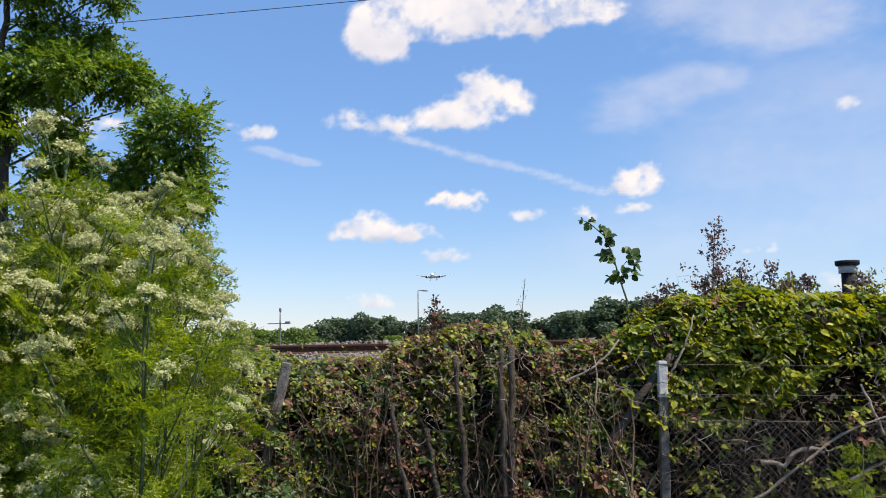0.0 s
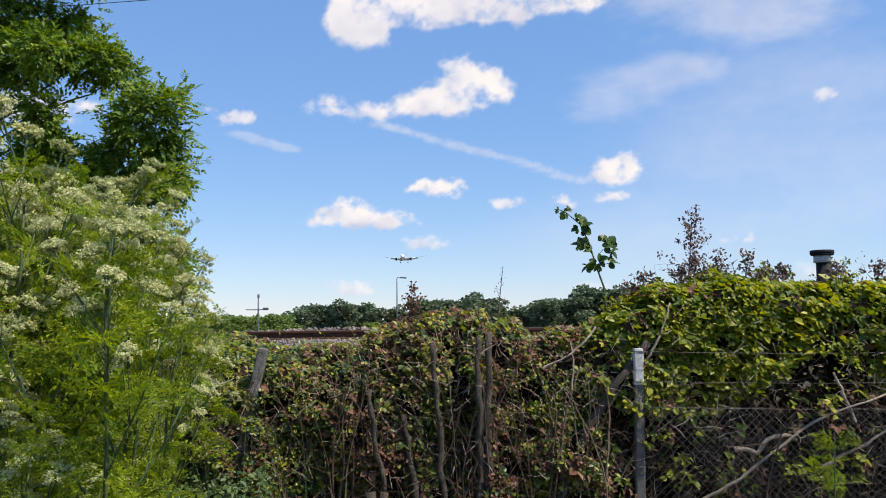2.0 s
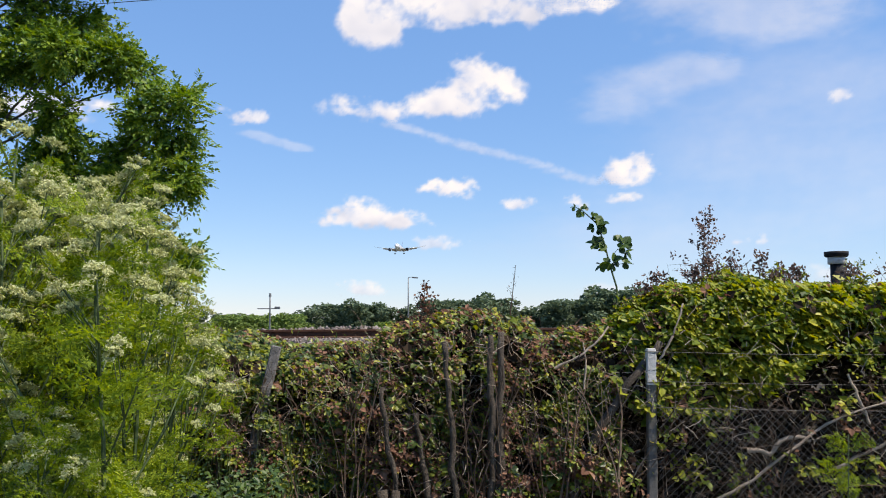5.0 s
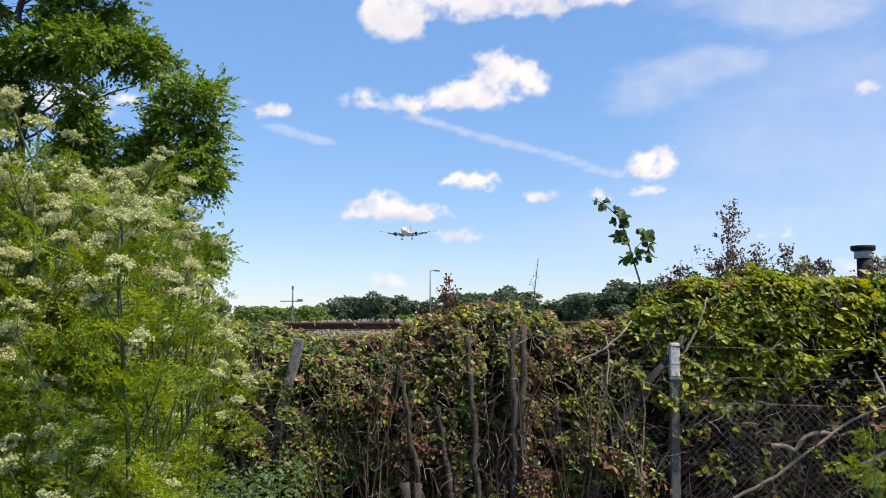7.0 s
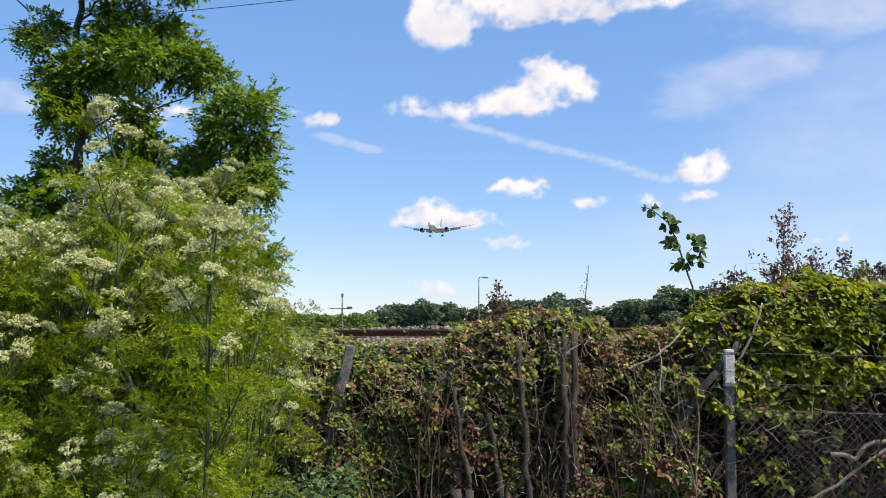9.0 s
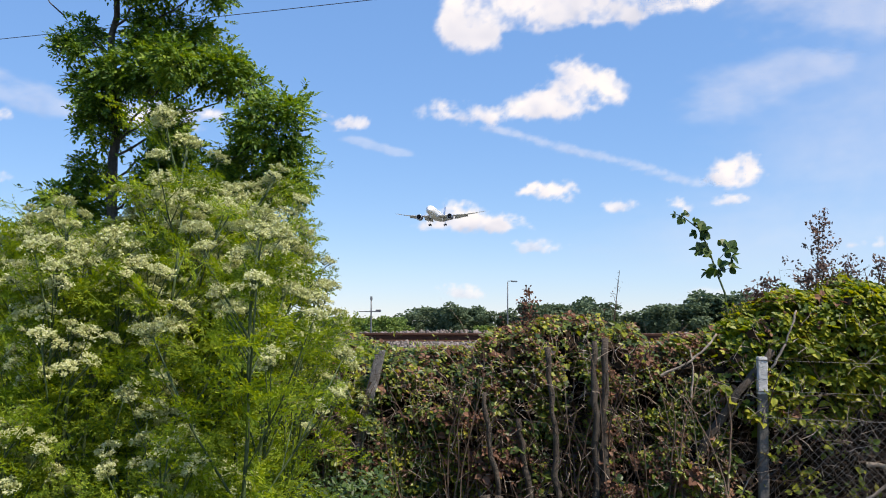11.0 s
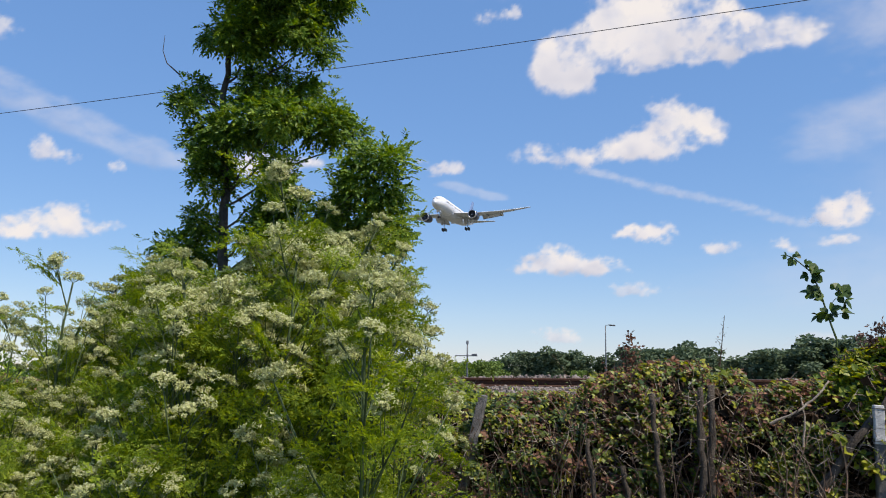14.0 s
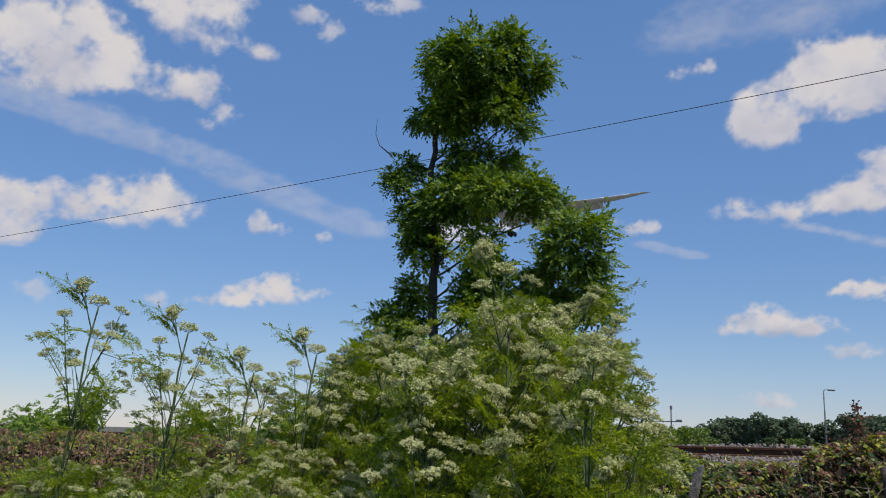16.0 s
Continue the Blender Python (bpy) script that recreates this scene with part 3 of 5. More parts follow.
    tagged(put("leaf_litter", mesh_from("leaf_litter", *blades(q, RNG.normal(0, 1, (m, 3)), RNG.normal(0, 1, (m, 3)) + np.array([0, -1.0, 0.3]), sz, sz * 0.8), M_INNER_SHADE), base, None, "dry inner leaves coloured very dark as shade inside the hedge"), kind="stuff")
    k = int((650 if lush else 160) * w)
    q = np.stack([RNG.uniform(x0, x1, k), RNG.uniform(4.88, 5.35, k), RNG.uniform(0.02, 1.2, k)], 1)
    e = strands(q, np.stack([RNG.normal(0, 1, k), RNG.normal(0, 0.35, k), RNG.normal(0.1, 0.7, k)], 1), RNG.uniform(0.15, 0.5, k), RNG.lognormal(-5.9, 0.35, k), 0.4, 0.3, 4, 3)
    tagged(put("cane_tangle", mesh_from("cane_tangle", *join([a, b, c, e]), M_CANE), base, None, "thin brown and bleached canes"), kind="stuff")
    return base


def build_hedge():
    xs = np.concatenate([np.arange(-13.5, -3, 1.5), np.linspace(-3.0, 4.9, 9)])
    for a, b in zip(xs, xs[1:]):
        bramble_bush(a - 0.08, b + 0.08, 1.0 if a > -3.2 else 0.4)


def bank_scrub():
    """Low growth on the bank behind the hedge."""
    n = 9000
    x, y = RNG.uniform(-13, 6, n), RNG.uniform(6.4, 12.6, n)
    p = np.stack([x, y, rise(x, y) + RNG.exponential(0.06, n)], 1)
    f = unit(RNG.normal(0, 0.4, (n, 3)) + np.array([0.1, -0.2, 1]))
    t = unit(np.cross(f, RNG.normal(0, 1, (n, 3))) + np.array([0, 0, 0.5]))
    tagged(new("bank_scrub", mesh_from("bank_scrub", *blades(p, t, f, RNG.uniform(0.05, 0.12, n), 0.035), M_BRAMBLE)),
           "low green scrub and grass on the railway bank", "scrub", kind="stuff")


# ---- single sprays standing out of the hedge ----
def broad_leaf(pos, along, face, length):
    """A rounded, toothed leaf blade, cupped along the midrib."""
    along = Vector(along).normalized()
    side = Vector(face).cross(along).normalized()
    up = along.cross(side)
    out = [(0, 0), (0.08, 0.22), (0.2, 0.30), (0.28, 0.40), (0.42, 0.40), (0.5, 0.46), (0.62, 0.38), (0.72, 0.36), (0.85, 0.2), (1.0, 0)]
    v = [Vector(pos) + along * a * length - up * 0.08 * length * a * a for a, _ in out]
    n = len(out)
    for s in (1, -1):
        v += [Vector(pos) + along * a * length + side * s * w * length + up * (0.28 * w - 0.08 * a * a) * length for a, w in out[1:-1]]
    f = []
    for base in (n, n + n - 2):
        for i in range(n - 1):
            p = 0 if i == 0 else base + i - 1
            q = n - 1 if i == n - 2 else base + i
            if i > 0:
                f.append((i, p, q))
            f.append((i, q, i + 1) if i < n - 2 else (i, p, i + 1))
    f = [t for t in f if len(set(t)) == 3]
    return np.array([p[:] for p in v]), np.array(f)


def build_bramble_shoot():
    base = tagged(new("bramble_shoot"), "tall green bramble shoot with broad leaves against the sky", "bramble")
    spine = np.array([(0, 0, -0.35), (-0.02, 0, 0), (-0.09, 0, 0.22), (-0.14, 0.01, 0.42), (-0.22, 0.0, 0.60), (-0.36, -0.02, 0.72), (-0.42, -0.03, 0.74)])
    put("cane", mesh_from("cane", *tube(spine, np.linspace(0.011, 0.004, 7), 6), M_STEM, True), base)
    spots = [(-0.42, 0.74, 170, 0.05), (-0.36, 0.70, 230, 0.07), (-0.33, 0.73, 80, 0.06), (-0.26, 0.66, 20, 0.06), (-0.21, 0.60, 60, 0.10), (-0.20, 0.58, 10, 0.11),
             (-0.19, 0.55, -30, 0.09), (-0.24, 0.56, 200, 0.07), (-0.15, 0.42, 200, 0.12), (-0.22, 0.40, 170, 0.10), (-0.13, 0.38, 215, 0.08), (-0.02, 0.44, 60, 0.08),
             (0.0, 0.37, 10, 0.09), (0.05, 0.40, 60, 0.10), (0.06, 0.33, -40, 0.10), (-0.09, 0.22, 200, 0.10), (-0.15, 0.2, 215, 0.09), (-0.06, 0.24, 25, 0.10), (0.04, 0.23, 5, 0.09), (-0.04, 0.19, 190, 0.06)]
    for x, z, a, s in spots:
        ca, sa = math.cos(radians(a)), math.sin(radians(a))
        trio = []
        yy = RNG.uniform(-0.04, 0.04)
        for turn, k in ((0, 1.0), (62, 0.8), (-62, 0.8)):
            ct, tt = math.cos(radians(a + turn)), math.sin(radians(a + turn))
            trio.append(broad_leaf((x, yy, z), (ct, RNG.uniform(-0.6, 0.6), tt), (0.7 * RNG.normal(), -0.7, 0.5 + 0.5 * RNG.normal()), s * 1.05 * k))
        v, f = join(trio)
        put("leaf", mesh_from("leaf", v, f, M_SHOOT), base)
    for pts in ([(-0.06, 0, 0.3), (-0.01, 0, 0.36)], [(-0.06, 0, 0.2), (0.06, 0, 0.23), (0.14, 0, 0.22)], [(-0.14, 0, 0.42), (-0.2, 0, 0.41)]):
        put("leaf_stalk", mesh_from("leaf_stalk", *tube(pts, 0.003, 4), M_STEM), base)
    base.matrix_basis = pose(1.21, 6.3, 2.05)
    return base


def dry_spray(x, y, z, height, spread, label, n=90, mat=None, leaf=0.035):
    base = tagged(new("dry_spray"), label, "shrub", "dry sprays above the hedge")
    spine = [(0, 0, -0.5), (0.0, 0, 0), (0.03, 0, height * 0.5), (0.06, 0, height)]
    m = 16
    s = np.stack([np.interp(np.linspace(0.05, 0.95, m), [0, 1], [0, 0.05]), np.zeros(m), np.linspace(0.02, 0.95, m) * height], 1)
    w = np.stack([RNG.normal(0, 1, m), RNG.normal(0, 0.5, m), RNG.uniform(0.4, 1.2, m)], 1)
    ln = spread * (1.1 - np.linspace(0, 0.85, m)) * RNG.uniform(0.6, 1.2, m)
    tagged(put("twig_tangle", mesh_from("twig_tangle", *join([tube(spine, [0.006, 0.006, 0.004, 0.002], 5), strands(s, w, ln, 0.0022, 0.1, 0.15)]), M_CANE), base), kind="stuff")
    k = RNG.integers(0, m, n)
    p = s[k] + unit(w[k]) * ln[k][:, None] * RNG.uniform(0.2, 1.1, n)[:, None] + RNG.normal(0, 0.015, (n, 3))
    p[: n // 5] = np.stack([np.interp(RNG.uniform(0.4, 1, n // 5), [0, 1], [0, 0.06]) + RNG.normal(0, 0.02, n // 5), RNG.normal(0, 0.02, n // 5), RNG.uniform(0.4, 1.02, n // 5) * height], 1)
    t = unit(RNG.normal(0, 1, (n, 3)) + np.array([0, 0, -0.3]))
    put("foliage", mesh_from("foliage", *blades(p, t, unit(RNG.normal(0, 1, (n, 3))), RNG.uniform(0.7, 1.3, n) * leaf, leaf * 0.6), mat or M_DRY), base)
    base.matrix_basis = pose(x, y, z)
    return base


# ---- hemlock ----
def umbel_mesh(seed):
    r = np.random.default_rng(seed)
    n = 15
    a = np.linspace(0, 2 * np.pi, n, endpoint=False) + r.normal(0, 0.2, n)
    tilt = np.sqrt(r.uniform(0.02, 1, n)) * 1.2
    way = np.stack([np.cos(a) * np.sin(tilt), np.sin(a) * np.sin(tilt), np.cos(tilt)], 1)
    ln = r.uniform(0.040, 0.058, n)
    tips = way * ln[:, None]
    side = unit(np.cross(way, np.array([0.2, 0.1, 1.0])))
    # rays as thin blades
    vs, fs = diamonds(np.zeros((n, 3)), way, side, ln * 1.05, 0.0028)
    k = 24
    fl = np.repeat(tips, k, 0) + r.normal(0, 0.0078, (n * k, 3)) * np.array([1, 1, 0.65]) + np.array([0, 0, 0.004])
    al = unit(r.normal(0, 1, (n * k, 3)) * np.array([1, 1, 0.6]))
    fc = unit(np.array([0, 0, 1.0]) + r.normal(0, 0.45, (n * k, 3)))
    sz = r.uniform(0.006, 0.0105, n * k)
    v2, f2 = flakes(fl - al * sz[:, None] / 2, al, fc, sz * 1.15, sz * 1.3)
    v = np.concatenate([vs, v2])
    f = np.concatenate([fs, f2 + len(vs)])
    return mesh_from("umbel", v, f, [M_STEM, M_FLORET], False, np.r_[np.zeros(len(fs)), np.ones(len(f2))])


def fern_mesh(seed, length=0.34):
    r = np.random.default_rng(seed)
    P, A, L = [], [], []
    rach = []
    for i in range(8):
        s = (i + 1.2) / 9.2
        o = np.array([0.06 * length * math.sin(s * 3 + seed), s * length, -0.3 * length * s * s])
        for sd in (-1, 1):
            pl = length * 0.42 * (1 - s * 0.8) * r.uniform(0.85, 1.15)
            d = unit(np.array([sd * 1.0, 0.55, r.normal(0.05, 0.45)]))
            rach.append((o, d, pl))
            for j in range(8):
                q = o + d * pl * (j + 0.6) / 7.6 - np.array([0, 0, 0.1 * pl * (j / 8) ** 2])
                for s2 in (-1, 1):
                    e = unit(d * 0.7 + s2 * np.cross(d, np.array([0, 0, 1.0])) + r.normal(0, 0.25, 3))
                    P.append(q)
                    A.append(e)
                    L.append(0.031 * (1 - 0.5 * j / 11) * (1 - 0.4 * s) * r.uniform(0.7, 1.3))
    P, A, L = np.array(P), np.array(A), np.array(L)
    v1, f1 = flakes(P, A, unit(np.array([0, 0, 1.0]) + r.normal(0, 0.6, P.shape)), L * 0.95, L * 0.46)
    ro, rd, rl = (np.array([q[k] for q in rach]) for k in range(3))
    v2, f2 = diamonds(ro, rd, np.tile([0.0, 0, 1], (len(ro), 1)), rl, 0.004)
    v3, f3 = tube([(0, 0, 0), (0, length * 0.5, -0.03 * length), (0, length, -0.3 * length)], [0.0035, 0.0025, 0.001], 3)
    return mesh_from("frond", *join([(v1, f1), (v2, f2), (v3, f3)]), M_FERN)


UMBELS = [umbel_mesh(40 + i) for i in range(5)]
FRONDS = [fern_mesh(60 + i, l) for i, l in enumerate((0.26, 0.32, 0.38, 0.44, 0.30))]


def hemlock(height, seed, full=1.0, steep=1.15):
    r = np.random.default_rng(seed)
    base = new("hemlock_plant")
    tagged(base, "tall green hemlock with white flower umbels and feathery leaves", "hemlock", "hemlock stand")
    n = 9
    bend = r.normal(0, 0.05, 2)
    sp = np.stack([bend[0] * np.linspace(0, 1, n) ** 2 + r.normal(0, 0.008, n), bend[1] * np.linspace(0, 1, n) ** 2 + r.normal(0, 0.008, n), np.linspace(0, height * 0.93, n)], 1)
    sp[0] = 0
    pieces = [tube(sp, np.linspace(0.013, 0.005, n) * (height / 2.2), 6)]
    at = lambda u: np.array([np.interp(u * (n - 1), np.arange(n), sp[:, k]) for k in range(3)])
    heads = [(sp[-1], np.array([0, 0, 1.0]), 1.25)]
    spots = []
    nb = int(9 * full)
    for i in range(nb):
        u = 0.42 + 0.55 * (i + r.uniform(0, 0.6)) / nb
        az = i * 2.4 + r.normal(0, 0.4)
        o = at(u)
        ln = (1.15 - u) * height * r.uniform(0.38, 0.55)
        d = np.array([math.cos(az) * 0.75, math.sin(az) * 0.75, steep])
        d /= np.linalg.norm(d)
        mid = o + d * ln * 0.55
        tip = o + d * ln + np.array([0, 0, 0.12 * ln])
        pieces.append(tube([o, mid, tip], [0.0055, 0.004, 0.0025], 4))
        heads.append((tip, d + np.array([0, 0, 0.8]), r.uniform(0.9, 1.25)))
        for k in range((3 if r.uniform() < 0.6 else 2) if height > 1.5 else int(r.uniform() < 0.75)):
            az2 = az + r.choice([-1, 1]) * r.uniform(0.5, 1.2)
            e = np.array([math.cos(az2) * 0.6, math.sin(az2) * 0.6, 0.8])
            q = o + d * ln * r.uniform(0.35, 0.7)
            t2 = q + e * ln * r.uniform(0.35, 0.55)
            pieces.append(tube([q, t2], [0.003, 0.0018], 3))
            heads.append((t2, e + np.array([0, 0, 0.6]), r.uniform(0.7, 1.05)))
        spots += [(o, az), (mid, az + r.normal(0, 0.8)), (mid * 0.5 + tip * 0.5, az + r.normal(0, 1.2))]
    for i in range(int(13 * full)):
        spots.append((at(0.12 + 0.056 * i), i * 2.4 + r.normal(0, 0.3)))
    put("stem", mesh_from("stem", *join(pieces), M_STEM, True), base)
    for p, d, s in heads:
        q = Vector(d).to_track_quat("Z", "Y").to_matrix().to_4x4()
        put("umbel", UMBELS[r.integers(0, 5)], base, Matrix.Translation(p) @ q @ pose(0, 0, 0, 0, 0, r.uniform(0, 360)) @ Matrix.Scale(s * (0.84 if height > 1.5 else 0.8), 4))
    for i, (p, az) in enumerate(spots):
        s = r.uniform(0.75, 1.25) * (1.05 if i >= len(spots) - int(13 * full) else 0.7)
        put("frond", FRONDS[r.integers(0, 5)], base, Matrix.Translation(p) @ pose(0, 0, 0, r.uniform(-15, 65), r.normal(0, 28), math.degrees(az) - 90) @ Matrix.Scale(s, 4))
    return base


SWAYING = []


def build_weed():
    """A leafy green weed in front of the chain-link."""
    base = tagged(new("feathery_weed"), "bright green feathery weed in front of the fence", "weed")
    r = np.random.default_rng(5)
    st = [tube([(0, 0, 0), (0.01, 0, 0.45), (0.03, 0, 0.9)], [0.008, 0.006, 0.003], 5), tube([(0.01, 0, 0.4), (-0.1, 0, 0.62), (-0.16, 0, 0.72)], [0.004, 0.003, 0.002], 4)]
    put("stem", mesh_from("stem", *join(st), M_STEM, True), base)
    for i in range(20):
        u = r.uniform(0.3, 1.0)
        p = (0.03 * u, 0, 0.88 * u) if i % 3 else (0.01 - 0.16 * u, 0, 0.4 + 0.32 * u)
        put("frond", FRONDS[r.integers(0, 5)], base, Matrix.Translation(p) @ pose(0, 0, 0, r.uniform(0, 70), r.normal(0, 25), r.uniform(0, 360)) @ Matrix.Scale(r.uniform(0.38, 0.6), 4))
    base.matrix_basis = pose(2.46, 4.3, float(rise(2.46, 4.3)))


def build_hemlocks():
    kinds = [hemlock(h, 100 + i, f, 2.0 if i == 5 else 1.15) for i, (h, f) in enumerate(((2.0, 1.0), (2.0, 1.15), (2.0, 0.9), (1.3, 0.8), (1.3, 1.0), (2.0, 0.66)))]
    first = [True] * len(kinds)

    def place(k, x, y, tall, lean=(0, 0)):
        nominal = 1.3 if k in (3, 4) else 2.0
        s = tall / nominal
        m = pose(x, y, float(rise(x, y)) - 0.01, lean[0], lean[1], RNG.uniform(0, 360) if not any(lean) else 0)
        if first[k]:
            ob, first[k] = kinds[k], False
        else:
            ob = copy_thing(kinds[k], m)
        sc = min(max(s, 0.72), 1.5)
        ob.matrix_basis = m @ Matrix.Scale(sc, 4)
        if tall > 1.9:
            SWAYING.append((ob, m, sc))

    # tall stand: height along the bank of plants
    TX = [-6.8, -6.0, -5.4, -4.8, -4.2, -3.8, -3.5, -3.27, -2.9, -2.5, -2.1, -1.83, -1.68, -1.5, -1.38, -1.3]
    TZ = [1.2, 1.25, 1.3, 1.35, 1.5, 1.7, 2.05, 2.33, 2.48, 2.57, 2.87, 2.62, 2.4, 2.1, 1.8, 1.55]
    for i in range(37):
        across = -1.80 - 2.85 * ((i * 0.618) % 1.0) ** 1.15
        y = 1.25 + 2.6 * ((i * 0.7549) % 1.0)
        x = across * (y + 2.1) / 4.3 + 0.05
        top = float(np.interp(across, TX, TZ))
        h = (1.69 + (top - 1.69) * (y + 2.1) / 4.3) * RNG.uniform(0.76, 1.0)
        place((i * 5 + i // 3) % 3, x, y, h)
    for x, y, h, lx, ly in ((-6.05, 2.2, 2.9, 0, 3), (-5.1, 2.3, 2.62, 0, 2), (-4.35, 2.2, 2.25, 0, 3), (-4.0, 2.5, 2.4, 0, 2), (-5.6, 2.7, 2.2, 0, 4), (-4.75, 2.9, 2.1, 0, 3), (-2.3, 2.2, 2.9, 0, 0), (-1.72, 2.25, 2.3, 0, 0), (-1.68, 2.35, 1.95, 0, 6), (-1.66, 2.1, 2.3, 0, 1), (-1.62, 2.3, 1.75, 0, 6)):
        place(5, x, y, h, (lx, ly))
    for i, (x, y, h) in enumerate(((-1.46, 1.25, 1.2), (-1.6, 1.1, 1.35), (-1.85, 1.3, 1.45), (-2.2, 1.0, 1.4), (-2.6, 1.2, 1.5), (-3.1, 1.0, 1.4), (-3.6, 1.3, 1.45), (-1.52, 1.7, 1.15), (-4.2, 1.2, 1.4), (-2.3, 4.1, 1.15), (-2.6, 4.3, 1.3), (-2.12, 3.6, 1.05))):
        place(3 + i % 2, x, y, h)
    for i in range(20):
        x = -1.52 - 5.9 * ((i * 0.618 + 0.3) % 1.0)
        y = 1.6 + 2.4 * ((i * 0.7549 + 0.2) % 1.0)
        x -= 0.38 * max(y - 1.5, 0)
        place(3 + i % 2, x, y, RNG.uniform(1.15, 1.5))


def build_undergrowth():
    n = 26000
    y = RNG.uniform(1.6, 4.9, n)
    x = RNG.uniform(-9.5, -1.0, n) - 0.22 * np.maximum(y - 2.3, 0)
    lump = np.array([noise.noise((a * 1.3, b * 1.3, 0.0)) for a, b in zip(x, y)])
    z = (0.75 + 0.35 * lump) * RNG.uniform(0.05, 1, n) ** 0.6
    p = np.stack([x, y, z], 1)
    f = unit(np.array([0.2, -0.2, 1.0]) + RNG.normal(0, 0.4, (n, 3)))
    t = unit(np.cross(f, RNG.normal(0, 1, (n, 3))))
    base = tagged(new("undergrowth"), "leafy green undergrowth among the hemlock stems", "undergrowth", kind="stuff")
    s = RNG.uniform(0.025, 0.055, n)
    put("foliage", mesh_from("foliage", *leaflets(p, t, f, s, s * 0.6), M_SHOOT), base)
    m = 700
    q = np.stack([RNG.uniform(-9.5, -1.1, m), RNG.uniform(1.7, 4.9, m), np.zeros(m)], 1)
    put("stalk_tangle", mesh_from("stalk_tangle", *strands(q, np.stack([RNG.normal(0, 0.15, m), RNG.normal(0, 0.15, m), np.ones(m)], 1), RNG.uniform(0.5, 1.1, m), 0.003, 0.05, 0.05), M_STEM), base)


# ---- ash tree ----
def limb(a, b, r0, r1, sag=0.0, n=9):
    a, b = np.asarray(a, float), np.asarray(b, float)
    t = np.linspace(0, 1, n)[:, None]
    p = a + (b - a) * t
    p[:, 2] += sag * np.sin(t[:, 0] * np.pi)
    p[1:-1] += RNG.normal(0, 0.02, (n - 2, 3))
    return tube(p, np.linspace(r0, r1, n), 7)


def ash_sprays(lobes, per_area, leaflet=0.064):
    """Compound leaves over the lobes of a crown: a stalk with drooping leaflet pairs."""
    P, D = [], []
    for cx, cy, cz, rx, ry, rz in lobes:
        R = np.array([rx, ry, rz]) * 1.06
        area = 4 * math.pi * ((rx * ry) ** 1.6 + (rx * rz) ** 1.6 + (ry * rz) ** 1.6) ** (1 / 1.6) / 3 ** (1 / 1.6)
        k = max(int(area * 9), 7)
        way = unit(RNG.normal(0, 1, (k, 3)))
        mid = way * (RNG.uniform(0.25, 0.92, k) ** 0.6)[:, None] * R
        size = RNG.uniform(0.10, 0.19, k) * min(1.0, float(R.mean()) / 0.4)
        n = int(per_area * area)
        j = RNG.integers(0, k, n)
        d = unit(RNG.normal(0, 1, (n, 3)))
        q = mid[j] + d * (np.abs(RNG.normal(0, 0.8, n)) * size[j])[:, None] * np.array([1.2, 1.2, 0.95])
        loose = RNG.uniform(0, 1, n) < 0.22
        q[loose] = d[loose] * RNG.uniform(0.3, 1.12, (int(loose.sum()), 1)) * R
        P.append(np.array([cx, cy, cz]) + q)
        D.append(unit(d + way[j] * 0.6 + np.array([0, 0, -0.1]) + RNG.normal(0, 0.35, (n, 3))))
    P, D = np.concatenate(P), np.concatenate(D)
    n = len(P)
    face = unit(np.array([0.25, -0.3, 0.9]) + RNG.normal(0, 0.35, (n, 3)))
    side = unit(np.cross(face, D))
    out = []
    for i in range(4):
        s = 0.25 + 0.22 * i
        o = P + D * (0.16 * s) + np.array([0, 0, -0.05]) * s * s
        for sd in ((-1, 1) if i < 3 else (0,)):
            al = D * 0.8 + side * sd + np.array([0, 0, -0.25]) + RNG.normal(0, 0.18, (n, 3))
            ln = leaflet * RNG.uniform(0.75, 1.3, n)
            out.append(blades(o, al, face + RNG.normal(0, 0.25, (n, 3)), ln, ln * 0.56, 0.1))
    return join(out), P


